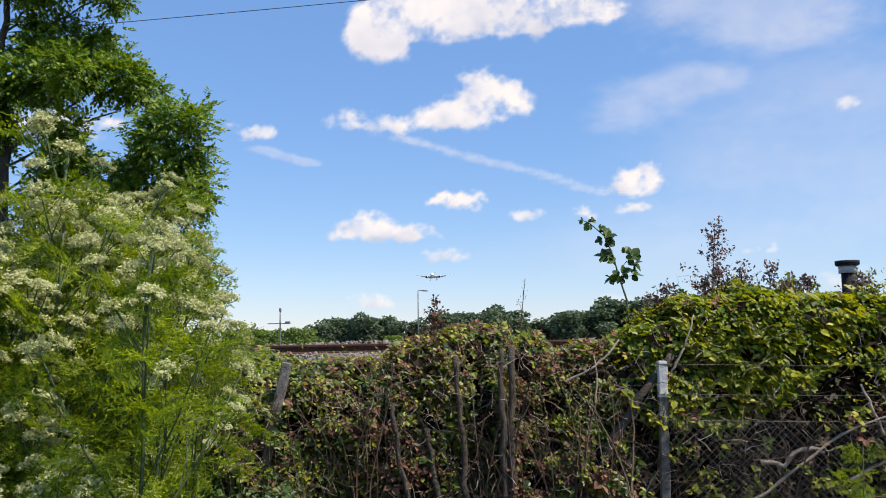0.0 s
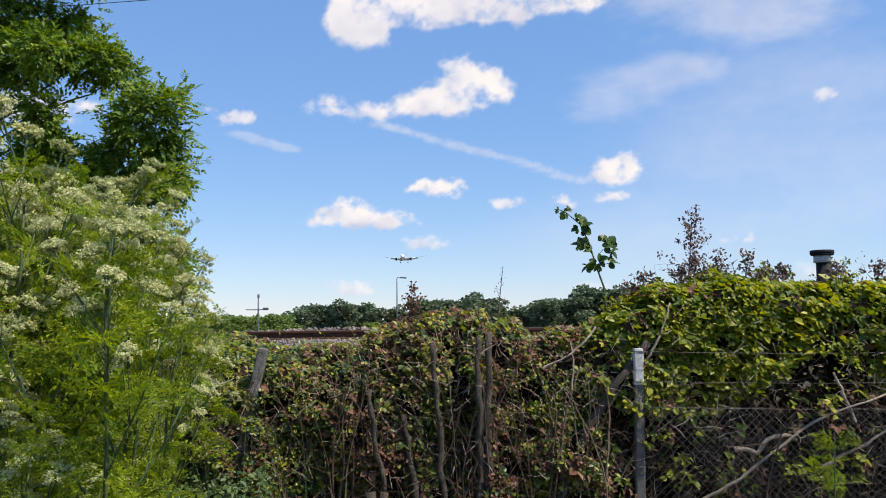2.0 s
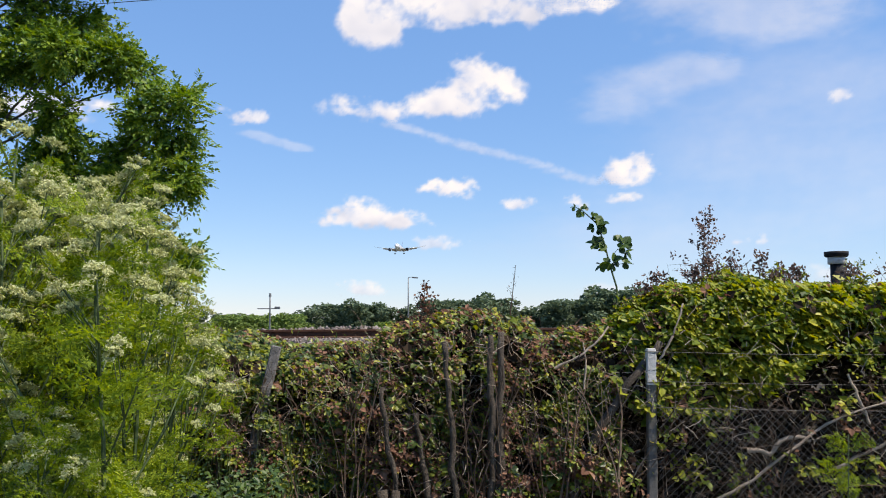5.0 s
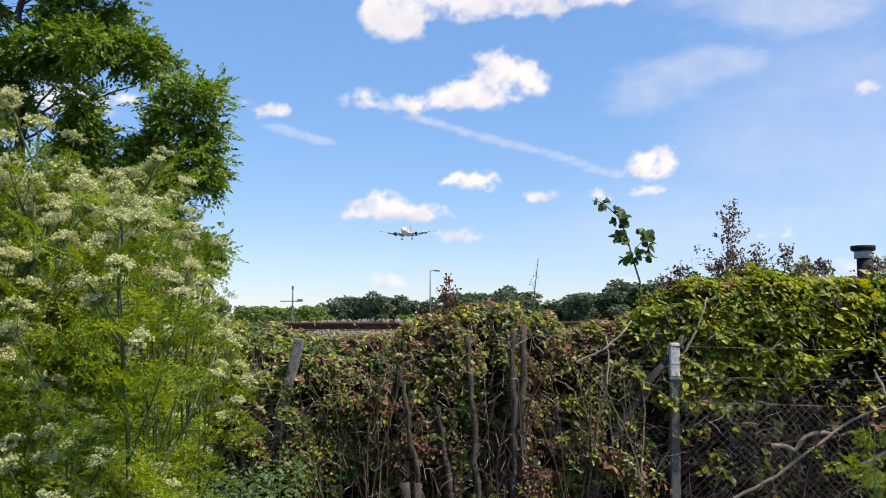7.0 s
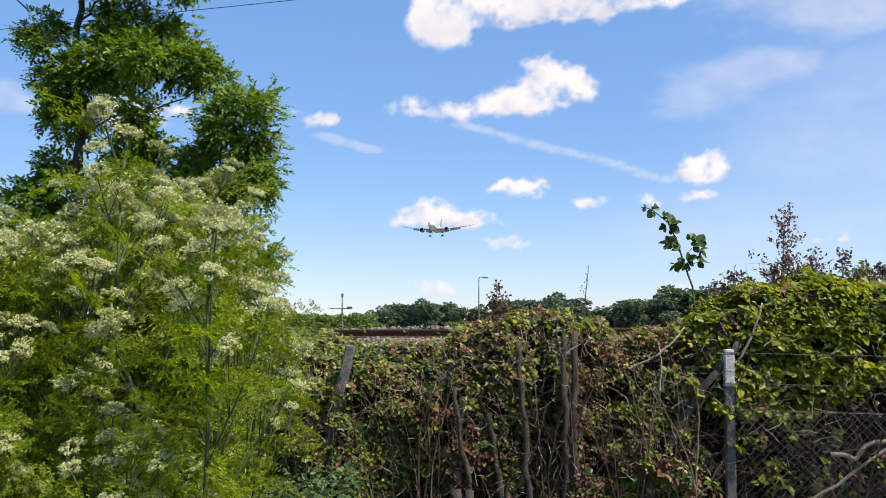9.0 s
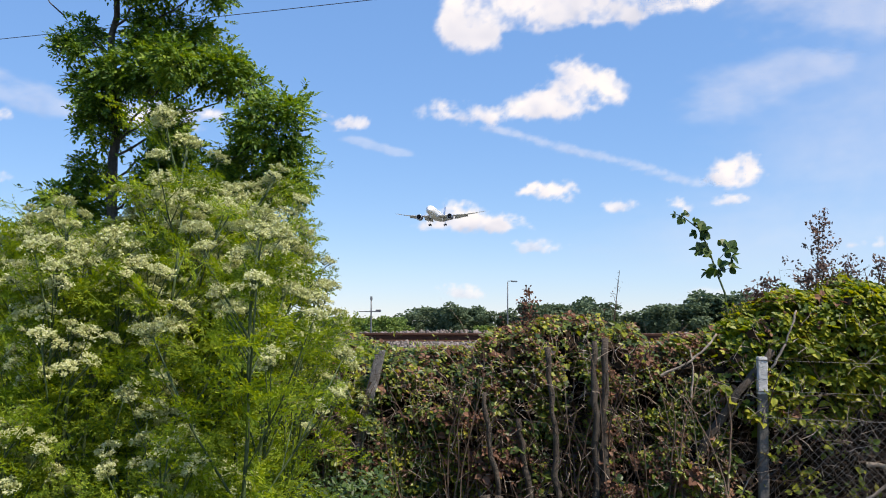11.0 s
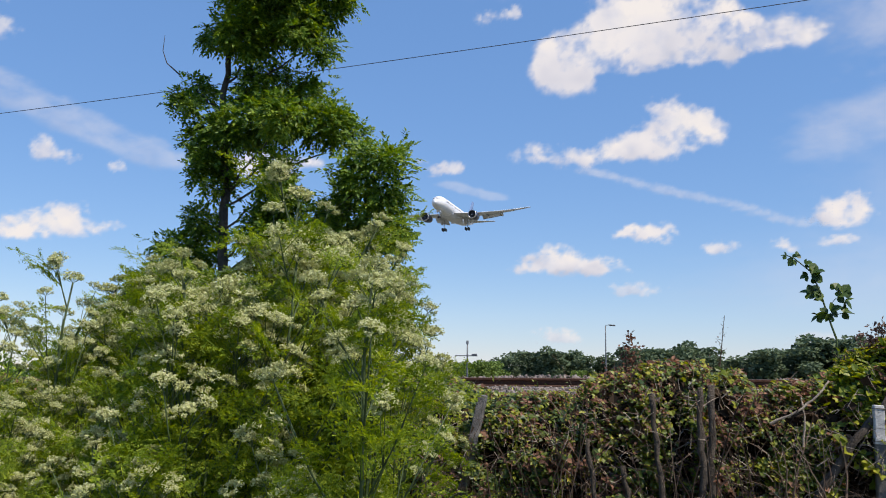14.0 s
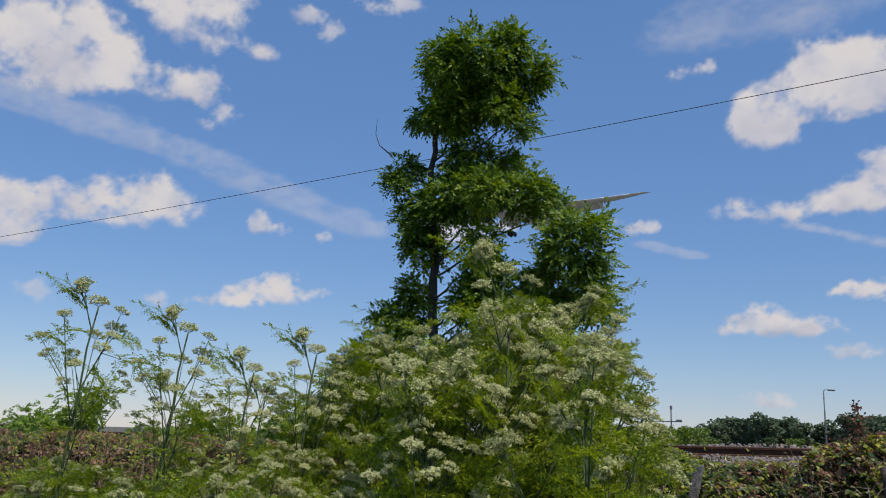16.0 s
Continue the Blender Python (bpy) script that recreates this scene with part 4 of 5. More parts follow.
def build_ash_tree():
    base = tagged(new("ash_tree"), "slender young ash tree with dark green leaves on the railway bank", "tree")
    at = lambda px, py: (-6.5 + (px - 765) * 0.0092, 4.47 + (430 - py) * 0.00905)
    spec = [(830, 110, 100, 66), (768, 85, 55, 42), (890, 75, 45, 36), (770, 160, 40, 50), (840, 150, 70, 44), (880, 190, 40, 36), (905, 115, 48, 58), (790, 190, 72, 48), (912, 215, 24, 34), (684, 268, 32, 26), (705, 312, 26, 24), (820, 275, 88, 46),
            (800, 340, 92, 45), (925, 350, 58, 34), (735, 375, 38, 48), (740, 432, 34, 50), (732, 500, 34, 36), (880, 440, 36, 46), (850, 525, 55, 48), (1036, 450, 60, 62),
            (965, 495, 46, 40), (955, 360, 34, 30), (905, 358, 44, 30), (862, 490, 34, 56), (1042, 520, 50, 48), (960, 530, 52, 40), (690, 555, 55, 46), (640, 610, 45, 40), (578, 640, 55, 32), (950, 580, 92, 66), (850, 620, 90, 55), (720, 650, 110, 50), (1000, 650, 80, 60)]
    lobes = []
    for px, py, rx, ry in spec:
        x, z = at(px, py)
        dy = RNG.normal(0, 0.25)
        lobes.append((x, 9.0 + dy, z, rx * 0.0074, max(rx, ry) * 0.0064, ry * 0.0073))
    (v, f), _ = ash_sprays(lobes, 350, 0.064)
    put("crown", mesh_from("crown", v, f, M_TREE), base, None, "dense dark green pinnate leaves")
    z0 = float(rise(-6.4, 9.0))
    line = [(-6.4, 9, z0 - 0.05)] + [(at(px, 0)[0], 9 + 0.02 * i, at(0, py)[1]) for i, (px, py) in enumerate([(772, 640), (765, 520), (763, 420), (752, 310), (757, 210), (785, 120), (810, 60)])]
    t = np.linspace(0, len(line) - 1, 24)
    pl = np.array(line)
    q = np.stack([np.interp(t, np.arange(len(pl)), pl[:, k]) for k in range(3)], 1)
    q[1:, :2] += RNG.normal(0, 0.012, (23, 2))
    put("trunk", mesh_from("trunk", *tube(q, np.linspace(0.09, 0.018, 24), 9), M_BARK, True), base)
    for (x, y, z, rx, ry, rz) in lobes:
        zz = max(z - 0.45 * abs(x - np.interp(z, q[:, 2], q[:, 0])) - 0.25, z0 + 0.7)
        o = np.array([np.interp(zz, q[:, 2], q[:, k]) for k in range(2)] + [zz])
        fine = [limb(o, (x, y, z), 0.019, 0.007, 0.03)]
        k = 14
        d = unit(RNG.normal(0, 1, (k, 3)))
        fine.append(strands(np.tile((x, y, z), (k, 1)), d, np.array([rx, ry, rz]).mean() * 0.95, 0.005, 0.1, 0.12))
        put("limb", mesh_from("limb", *join(fine), M_BARK), base)
    bare = [tube([(-7.35, 9, 6.1), (-7.58, 9, 6.3), (-7.66, 9, 6.5), (-7.64, 9, 6.75)], [0.012, 0.009, 0.006, 0.003], 5)]
    put("bare_twig", mesh_from("bare_twig", *join(bare), M_BARK), base)
    return base


def build_bank_bushes():
    """Bushes on the bank, seen past the hemlock."""
    for x, y, h, w in ((-14.95, 10, 1.75, 0.55), (-16.8, 11, 0.85, 0.9), (-12.9, 10.6, 0.8, 0.9), (-11.4, 10.2, 0.9, 0.9), (-9.9, 9.8, 1.05, 0.9), (-8.7, 9.5, 1.4, 0.8), (-18.6, 11.5, 0.9, 1.0), (-7.6, 9.6, 1.5, 0.8), (-5.1, 9.4, 1.3, 0.8)):
        g = float(rise(x, y))
        base = tagged(new("bank_bush"), "dark green leafy bush on the railway bank", "bush", "bushes on the bank")
        lobes = [(x + RNG.normal(0, 0.25) * w, y + RNG.normal(0, 0.2), g + h * k, w * s, w * s, h * 0.28) for k, s in ((0.35, 0.75), (0.6, 0.7), (0.78, 0.5), (0.5, 0.8))]
        (v, f), P = ash_sprays(lobes, 36, 0.085)
        put("crown", mesh_from("crown", v, f, M_TREE), base)
        k = 9
        put("stem_cluster", mesh_from("stem_cluster", *strands(np.stack([x + RNG.normal(0, 0.08, k), y + RNG.normal(0, 0.08, k), np.full(k, g - 0.03)], 1), RNG.normal(0, 0.3, (k, 3)) + np.array([0, 0, 1.0]), h * 0.75, 0.014, 0.05, 0.08), M_BARK), base)


# ---- distance ----
def far_tree_mesh(seed, mat):
    r = np.random.default_rng(seed)
    P = []
    for i in range(17):
        a = r.uniform(0, 6.28)
        d = r.uniform(0, 0.33)
        c = np.array([math.cos(a) * d, math.sin(a) * d, r.uniform(0.06, 0.8)])
        s = r.uniform(0.13, 0.2) * (1.15 - 0.5 * abs(c[2] - 0.5))
        k = 150
        q = unit(r.normal(0, 1, (k, 3))) * (r.uniform(0.55, 1, k) ** 0.4)[:, None]
        P.append(c + q * s * np.array([1, 1, 0.85]))
    P = np.concatenate(P)
    n = len(P)
    ln = r.uniform(0.05, 0.10, n)
    return mesh_from("crown", *blades(P, unit(r.normal(0, 1, (n, 3))), unit(r.normal(0, 0.7, (n, 3)) + np.array([0, 0, 1.0])), ln, ln * 0.8), mat)


def build_distance():
    crowns = [far_tree_mesh(300 + i, M_FARLEAF) for i in range(4)]
    scrub = [far_tree_mesh(320 + i, M_BANKLEAF) for i in range(2)]
    trunk = mesh_from("trunk", *tube([(0, 0, -0.02), (0.01, 0, 0.2), (0, 0.01, 0.5)], [0.03, 0.022, 0.012], 6), M_BARK)
    ez, dist = 1.69, 250.0
    # azimuth in degrees, angle of the top over eye level in pixels of height, width factor
    spec = [(-24, 32, 1.2), (-22, 38, 1.2), (-19.5, 34, 1.3), (-17.5, 26, 1.2), (-16, 22, 1.1), (-14.4, 24, 1.2), (-13, 30, 1.1), (-12, 34, 1.1), (-10.9, 42, 1.1), (-9.9, 48, 1.0), (-8.9, 49, 1.0), (-8.1, 45, 1.0), (-7.2, 36, 1.0),
            (-6.2, 30, 1.0), (-5.2, 40, 1.0), (-4.2, 52, 1.0), (-3.2, 48, 1.0), (-2.3, 55, 1.0), (-1.3, 60, 1.0), (-0.3, 54, 1.0), (0.8, 38, 1.0), (1.8, 36, 1.1), (2.8, 44, 1.1), (3.9, 50, 1.1), (4.9, 47, 1.1), (5.9, 58, 1.1), (7.0, 68, 1.1), (8.1, 70, 1.1), (9.4, 60, 1.2), (11, 50, 1.2), (13, 55, 1.2), (15, 50, 1.2), (17, 60, 1.2), (20, 58, 1.3), (23, 55, 1.3)]
    for i, (az, up, w) in enumerate(spec):
        y = dist + (i * 37 % 23)
        h = up / 1572 * (y + 2.1) / math.cos(radians(az)) + ez - 0.6
        tree = tagged(new("distant_tree"), "rounded dark green tree in the far tree line", "tree", "far tree line")
        put("crown", crowns[i % 4], tree)
        put("trunk", trunk, tree)
        s = max(h, 5) / 0.93
        tree.matrix_basis = pose(y * math.tan(radians(az)), y, 0.6, 0, 0, i * 67) @ Matrix.Diagonal((s * w * 1.5, s * w * 1.3, s, 1))
    for i, az in enumerate((-17.2, -16.2, -15.2, -14.3, -13.5, -12.7, -7.5, -0.8, 1.2)):
        y = 170 + i % 3 * 6
        tree = tagged(new("distant_scrub"), "low bright green scrub beyond the railway", "bush", "far scrub")
        put("crown", scrub[i % 2], tree)
        h = 4.9 if i < 6 else 3.2
        tree.matrix_basis = pose(y * math.tan(radians(az)), y, 0.1, 0, 0, i * 50) @ Matrix.Diagonal((h * 1.5, h * 1.3, h, 1))
    # street lamp with a bent head
    lamp = tagged(new("street_lamp"), "tall thin grey street lamp beyond the railway", "street lamp")
    put("pole", mesh_from("pole", *tube([(0, 0, 0), (0, 0, 5), (0, 0, 9.1)], [0.13, 0.1, 0.08], 8), M_LAMP, True), lamp)
    put("arm", mesh_from("arm", *tube([(0, 0, 9.1), (0.1, 0, 9.25), (0.6, 0, 9.3)], [0.07, 0.06, 0.05], 6), M_LAMP, True), lamp)
    bm = bmesh.new()
    box(bm, 1.0, 0.4, 0.22, pose(1.05, 0, 9.22, 0, 4, 0), 0.06)
    part("lamp_head", bm, M_LAMP, lamp)
    lamp.matrix_basis = pose(-14.15, 140, 0.55)
    # mast with a cross arm
    mast = tagged(new("signal_mast"), "dark mast with a wide cross-arm beyond the railway", "mast")
    put("pole", mesh_from("pole", *tube([(0, 0, 0), (0, 0, 4), (0, 0, 7.0)], [0.16, 0.14, 0.12], 8), M_LAMP, True), mast)
    bm = bmesh.new()
    box(bm, 4.0, 0.3, 0.16, pose(-0.2, 0, 4.55), 0.03)
    part("cross_arm", bm, M_LAMP, mast)
    bm = bmesh.new()
    box(bm, 0.9, 0.4, 0.3, pose(1.3, 0, 4.75), 0.05)
    part("lamp_head", bm, M_LAMP, mast)
    bm = bmesh.new()
    cyl(bm, 0.22, 0.18, 0.6, pose(0, 0, 6.9), 10)
    part("beacon", bm, M_LAMP, mast)
    mast.matrix_basis = pose(-39.2, 150, 0.55)
    # overhead cable
    xs = np.linspace(-70, 50, 61)
    q = np.stack([xs, np.full(61, 14.0), 8.24 + 0.0565 * (xs + 0.28) + 0.0006 * (xs + 0.28) ** 2], 1)
    tagged(new("overhead_cable", mesh_from("overhead_cable", *tube(q, 0.0075, 5), M_CABLE, True)), "thin black overhead cable crossing the sky", "cable")


def build_vent():
    base = tagged(new("vent_pipe"), "pale vent pipe with a flat black cap behind the brambles", "vent pipe")
    bm = bmesh.new()
    cyl(bm, 0.135, 0.135, 0.045, pose(0, 0, 1.72), 24)
    cyl(bm, 0.12, 0.135, 0.015, pose(0, 0, 1.69), 24)
    part("cap", bm, M_COWL, base, "flat black round cap", True)
    bm = bmesh.new()
    cyl(bm, 0.098, 0.098, 0.085, pose(0, 0, 1.64), 20)
    part("neck", bm, M_PALE, base, "", True)
    bm = bmesh.new()
    cyl(bm, 0.086, 0.086, 1.62, pose(0.015, 0, 0.79), 20)
    part("pipe", bm, M_COWL, base, "", True)
    base.matrix_basis = pose(4.05, 8.57, float(rise(4.05, 8.57)))


# ---- airliner (nose towards +x, left wing towards +y) ----
def airfoil(x_le, chord, y, z, thick, twist=0.0):
    pts = []
    for c, t in ((1.0, 0.03), (0.75, 0.45), (0.45, 0.95), (0.2, 0.95), (0.06, 0.6), (0, 0), (0.06, -0.4), (0.25, -0.6), (0.55, -0.5), (0.8, -0.2)):
        pts.append((x_le - c * chord, y, z + t * thick * chord * 0.5 + (0.5 - c) * chord * twist))
    return pts


def wheel_bm(positions, r, w):
    bm = bmesh.new()
    for x, y, z in positions:
        g = bmesh.ops.create_cone(bm, cap_ends=True, segments=18, radius1=r, radius2=r, depth=w, matrix=pose(x, y, z, 90, 0, 0))
        bmesh.ops.bevel(bm, geom=[e for e in {e for v in g["verts"] for e in v.link_edges} if len(e.link_faces) == 2 and e.calc_face_angle(0) > 1], offset=w * 0.25, segments=2, affect="EDGES")
    return bm


def build_airliner():
    base = tagged(new("airliner"), "white twin-engine airliner landing with wheels and flaps down", "airplane")
    sect = [(26.0, 0.05, -0.75), (25.7, 0.55, -0.7), (25.0, 1.15, -0.55), (23.8, 1.75, -0.35), (22, 2.35, -0.12), (19.5, 2.75, 0.0), (16, 2.88, 0.0), (8, 2.88, 0), (0, 2.88, 0), (-8, 2.88, 0), (-13, 2.75, 0.08),
            (-18, 2.35, 0.4), (-23, 1.7, 0.85), (-27, 1.05, 1.2), (-30, 0.45, 1.45), (-30.7, 0.12, 1.5)]
    rings = [[(x, r * math.cos(a) * 0.98, z + r * math.sin(a) * 1.02) for a in np.linspace(0, 2 * math.pi, 28, endpoint=False)] for x, r, z in sect]
    part("fuselage", loft(rings), M_PLANE, base, "white fuselage", True)
    bm = loft([[(x, w * math.cos(a), -1.75 + h * math.sin(a)) for a in np.linspace(0, 2 * math.pi, 20, endpoint=False)] for x, w, h in ((11, 0.3, 0.2), (9, 2.0, 1.1), (6, 2.9, 1.75), (-3, 3.0, 1.85), (-8, 2.4, 1.4), (-11.5, 0.4, 0.3))])
    part("belly_fairing", bm, M_WING, base, "grey belly fairing", True)
    # cockpit glazing
    for s in (-1, 1):
        rings = []
        for x, a0, a1 in ((24.55, 62, 84), (24.0, 50, 82), (23.3, 42, 74)):
            r = np.interp(x, [23.8, 25.0], [1.75, 1.15]) if x > 23.8 else np.interp(x, [22, 23.8], [2.35, 1.75])
            zc = np.interp(x, [22, 23.8, 25.0], [-0.12, -0.35, -0.55])
            row = []
            for rad in (r * 1.02, r * 0.97):
                for a in ((a0, a1) if rad > r else (a1, a0)):
                    row.append((x, s * rad * math.cos(radians(a)), zc + rad * 1.02 * math.sin(radians(a))))
            rings.append(row)
        part("cockpit_window", loft(rings), M_DARK, base, "dark cockpit glass")
    # cabin windows as small dark panes
    pane = bmesh.new()
    box(pane, 0.28, 0.03, 0.46, Matrix(), 0.012)
    pm = bpy.data.meshes.new("cabin_window")
    pane.to_mesh(pm)
    pane.free()
    pm.materials.append(M_DARK)
    for s in (-1, 1):
        for i in range(37):
            x = 18.6 - i * 0.72
            put("cabin_window", pm, base, pose(x, s * 2.80, 0.62, -s * 12, 0, 0))
    wing = [(1.5, 8.6, 12.4, -1.75, 0.13), (6, 5.4, 9.2, -1.3, 0.12), (10, 2.9, 7.0, -0.85, 0.11), (16, -0.6, 5.4, 0.0, 0.10), (22, -4.1, 3.9, 1.1, 0.10), (26.5, -6.9, 2.6, 2.15, 0.09), (28.8, -9.0, 1.5, 2.8, 0.08), (30.0, -10.9, 0.5, 3.25, 0.08)]
    for s in (-1, 1):
        part("wing", loft([airfoil(x, c, s * y, z, t) for y, x, c, z, t in wing]), M_WING, base, "grey swept wing with raked tip", True)
        for y0, y1 in ((3.2, 8.6), (11.0, 19.0)):
            ends = []
            for y in (y0, y1):
                xl = np.interp(y, [w[0] for w in wing], [w[1] - w[2] for w in wing])
                ch = np.interp(y, [w[0] for w in wing], [w[2] for w in wing]) * 0.22
                z = np.interp(y, [w[0] for w in wing], [w[3] for w in wing])
                ends.append(airfoil(xl + 0.5 * ch, ch * 1.5, s * y, z - 0.45 * ch, 0.12, 0.62))
            part("flap", loft(ends), M_WING, base, "lowered flap", True)
        slat = []
        for y in (4.0, 9.0, 18.0, 26.0):
            xl = np.interp(y, [w[0] for w in wing], [w[1] for w in wing])
            z = np.interp(y, [w[0] for w in wing], [w[3] for w in wing])
            slat.append(airfoil(xl + 0.35, 0.7, s * y, z - 0.22, 0.25, 0.4))
        part("slat", loft(slat), M_PLANE, base, "lowered leading-edge slat", True)
        for y in (6.5, 13.0, 18.5):
            xl = np.interp(y, [w[0] for w in wing], [w[1] - w[2] for w in wing])
            z = np.interp(y, [w[0] for w in wing], [w[3] for w in wing])
            part("flap_fairing", loft([[(x, s * y + r * math.cos(a), z - d + r * math.sin(a)) for a in np.linspace(0, 6.2832, 8, endpoint=False)] for x, r, d in ((xl + 2.6, 0.05, 0.3), (xl + 1.2, 0.3, 0.5), (xl - 0.6, 0.28, 0.9), (xl - 1.8, 0.04, 1.2))]), M_WING, base, "", True)
        # engine
        ey, ez = s * 9.8, -2.35
        out = [(8.0, 1.52), (7.9, 1.64), (7.4, 1.78), (6.0, 1.88), (4.0, 1.84), (2.0, 1.52), (1.2, 1.36)]
        ring = lambda x, r: [(x, ey + r * math.cos(a), ez + r * math.sin(a)) for a in np.linspace(0, 2 * math.pi, 26, endpoint=False)]
        eng = part("engine", loft([ring(6.9, 1.40)] + [ring(x, r) for x, r in [(7.9, 1.45)] + out[2:]] + [ring(1.2, 1.2)], False), M_NACELLE, base, "dark engine nacelle", True)
        part("intake_lip", loft([ring(7.45, 1.42), ring(7.95, 1.46), ring(8.03, 1.55), ring(7.92, 1.66), ring(7.42, 1.79)], False), M_LIP, eng, "bare metal intake lip", True)
        bm = loft([ring(6.9, 1.41), ring(6.85, 1.41)])
        part("fan", bm, M_DARK, eng, "dark fan face")
        part("spinner", loft([ring(6.9, 0.45), ring(7.3, 0.28), ring(7.6, 0.03)]), M_LIP, eng, "", True)
        part("exhaust_cone", loft([ring(1.25, 1.21), ring(0.2, 0.8), ring(-0.9, 0.1)]), M_DARK, eng, "", True)
        part("pylon", loft([[(x0, ey - 0.22, z), (x0, ey + 0.22, z), (x1, ey + 0.12, z), (x1, ey - 0.12, z)] for x0, x1, z in ((6.0, 0.4, ez + 1.5), (4.2, -0.6, ez + 1.95))]), M_WING, eng)
        part("tailplane", loft([airfoil(x, c, s * y, z, 0.1) for y, x, c, z in ((0.4, -23.2, 6.0, 1.2), (5, -26.0, 3.9, 1.5), (9.9, -29.2, 1.9, 1.85))]), M_WING, base, "grey tailplane", True)
        # main gear
        gear = part("main_gear", wheel_bm([(x, s * 4.9 + d, -6.1) for x in (-4.1, -2.7) for d in (-0.55, 0.55)], 0.68, 0.5), M_DARK, base, "four-wheel main undercarriage")
        bm = bmesh.new()
        cyl(bm, 0.2, 0.17, 4.2, pose(-3.4, s * 4.9, -4.0, s * 4, 0, 0), 12)
        box(bm, 1.7, 0.22, 0.24, pose(-3.4, s * 4.9, -6.05), 0.05)
        part("strut", bm, M_LIP, gear)
        bm = bmesh.new()
        box(bm, 2.6, 0.1, 1.7, pose(-3.4, s * 5.7, -3.2, s * 14, 0, 0), 0.03)
        part("gear_door", bm, M_WING, gear)
    gear = part("nose_gear", wheel_bm([(19.6, -0.36, -5.35), (19.6, 0.36, -5.35)], 0.52, 0.36), M_DARK, base, "twin-wheel nose undercarriage")
    bm = bmesh.new()
    cyl(bm, 0.13, 0.11, 2.9, pose(19.5, 0, -4.0, 0, 3, 0), 12)
    part("strut", bm, M_LIP, gear)
    for s in (-1, 1):
        bm = bmesh.new()
        box(bm, 1.9, 0.08, 0.9, pose(20.2, s * 0.65, -3.3, s * 8, 0, 0), 0.02)
        part("gear_door", bm, M_PLANE, gear)
    fin = [(1.8, -20.2, 8.8), (4.5, -23.0, 6.6), (8.5, -26.4, 4.4), (10.9, -28.6, 3.0)]
    rings = []
    for z, x, c in fin:
        rings.append([(px, pz, z) for px, _, pz in [(p[0], 0, p[2]) for p in airfoil(x, c, 0, 0, 0.09)]])
    part("fin", loft(rings), M_FIN, base, "blue tail fin", True)
    return base


# ---- clouds: distant backdrop of thin vapour sheets ----
def fbm(u, v, seed, octaves=5):
    out, amp = np.zeros_like(u), 0.5
    r = np.random.default_rng(seed)
    for o in range(octaves):
        tab = r.uniform(-1, 1, (64, 64))
        fx, fy = u * 2 ** o, v * 2 ** o
        ix, iy = np.floor(fx).astype(int), np.floor(fy).astype(int)
        sx, sy = fx - ix, fy - iy
        sx, sy = sx * sx * (3 - 2 * sx), sy * sy * (3 - 2 * sy)
        g = lambda a, b: tab[a % 64, b % 64]
        out += amp * ((g(ix, iy) * (1 - sx) + g(ix + 1, iy) * sx) * (1 - sy) + (g(ix, iy + 1) * (1 - sx) + g(ix + 1, iy + 1) * sx) * sy)
        amp *= 0.55
    return out


def cloud_material():
    m, nt, b = mat_new("cloud_vapour")
    nt.nodes.remove(b)
    at = nt.nodes.new("ShaderNodeAttribute")
    at.attribute_name = "thickness"
    tc = nt.nodes.new("ShaderNodeTexCoord")
    n = nt.nodes.new("ShaderNodeTexNoise")
    n.inputs["Scale"].default_value, n.inputs["Detail"].default_value = 0.012, 8
    nt.links.new(tc.outputs["Object"], n.inputs["Vector"])
    mul = nt.nodes.new("ShaderNodeMapRange")
    mul.inputs[1].default_value, mul.inputs[2].default_value = 0.3, 0.7
    mul.inputs[3].default_value, mul.inputs[4].default_value = 0.86, 1.12
    nt.links.new(n.outputs["Fac"], mul.inputs[0])
    fac = nt.nodes.new("ShaderNodeMath")
    fac.operation, fac.use_clamp = "MULTIPLY", True
    nt.links.new(at.outputs["Fac"], fac.inputs[0])
    nt.links.new(mul.outputs[0], fac.inputs[1])
    r = ramp(nt, [(0.0, (0.60, 0.66, 0.80)), (0.35, (0.80, 0.83, 0.92)), (0.62, (0.93, 0.94, 0.98)), (0.85, (1.0, 0.99, 0.98))])
    lit = nt.nodes.new("ShaderNodeAttribute")
    lit.attribute_name = "sunlit"
    nt.links.new(lit.outputs["Fac"], r.inputs[0])
    e = nt.nodes.new("ShaderNodeEmission")
    e.inputs[1].default_value = 0.9
    nt.links.new(r.outputs[0], e.inputs[0])
    t = nt.nodes.new("ShaderNodeBsdfTransparent")
    mx = nt.nodes.new("ShaderNodeMixShader")
    nt.links.new(fac.outputs[0], mx.inputs[0])
    nt.links.new(t.outputs[0], mx.inputs[1])
    nt.links.new(e.outputs[0], mx.inputs[2])
    nt.links.new(mx.outputs[0], nt.nodes["Material Output"].inputs[0])
    return m


M_CLOUD = cloud_material()


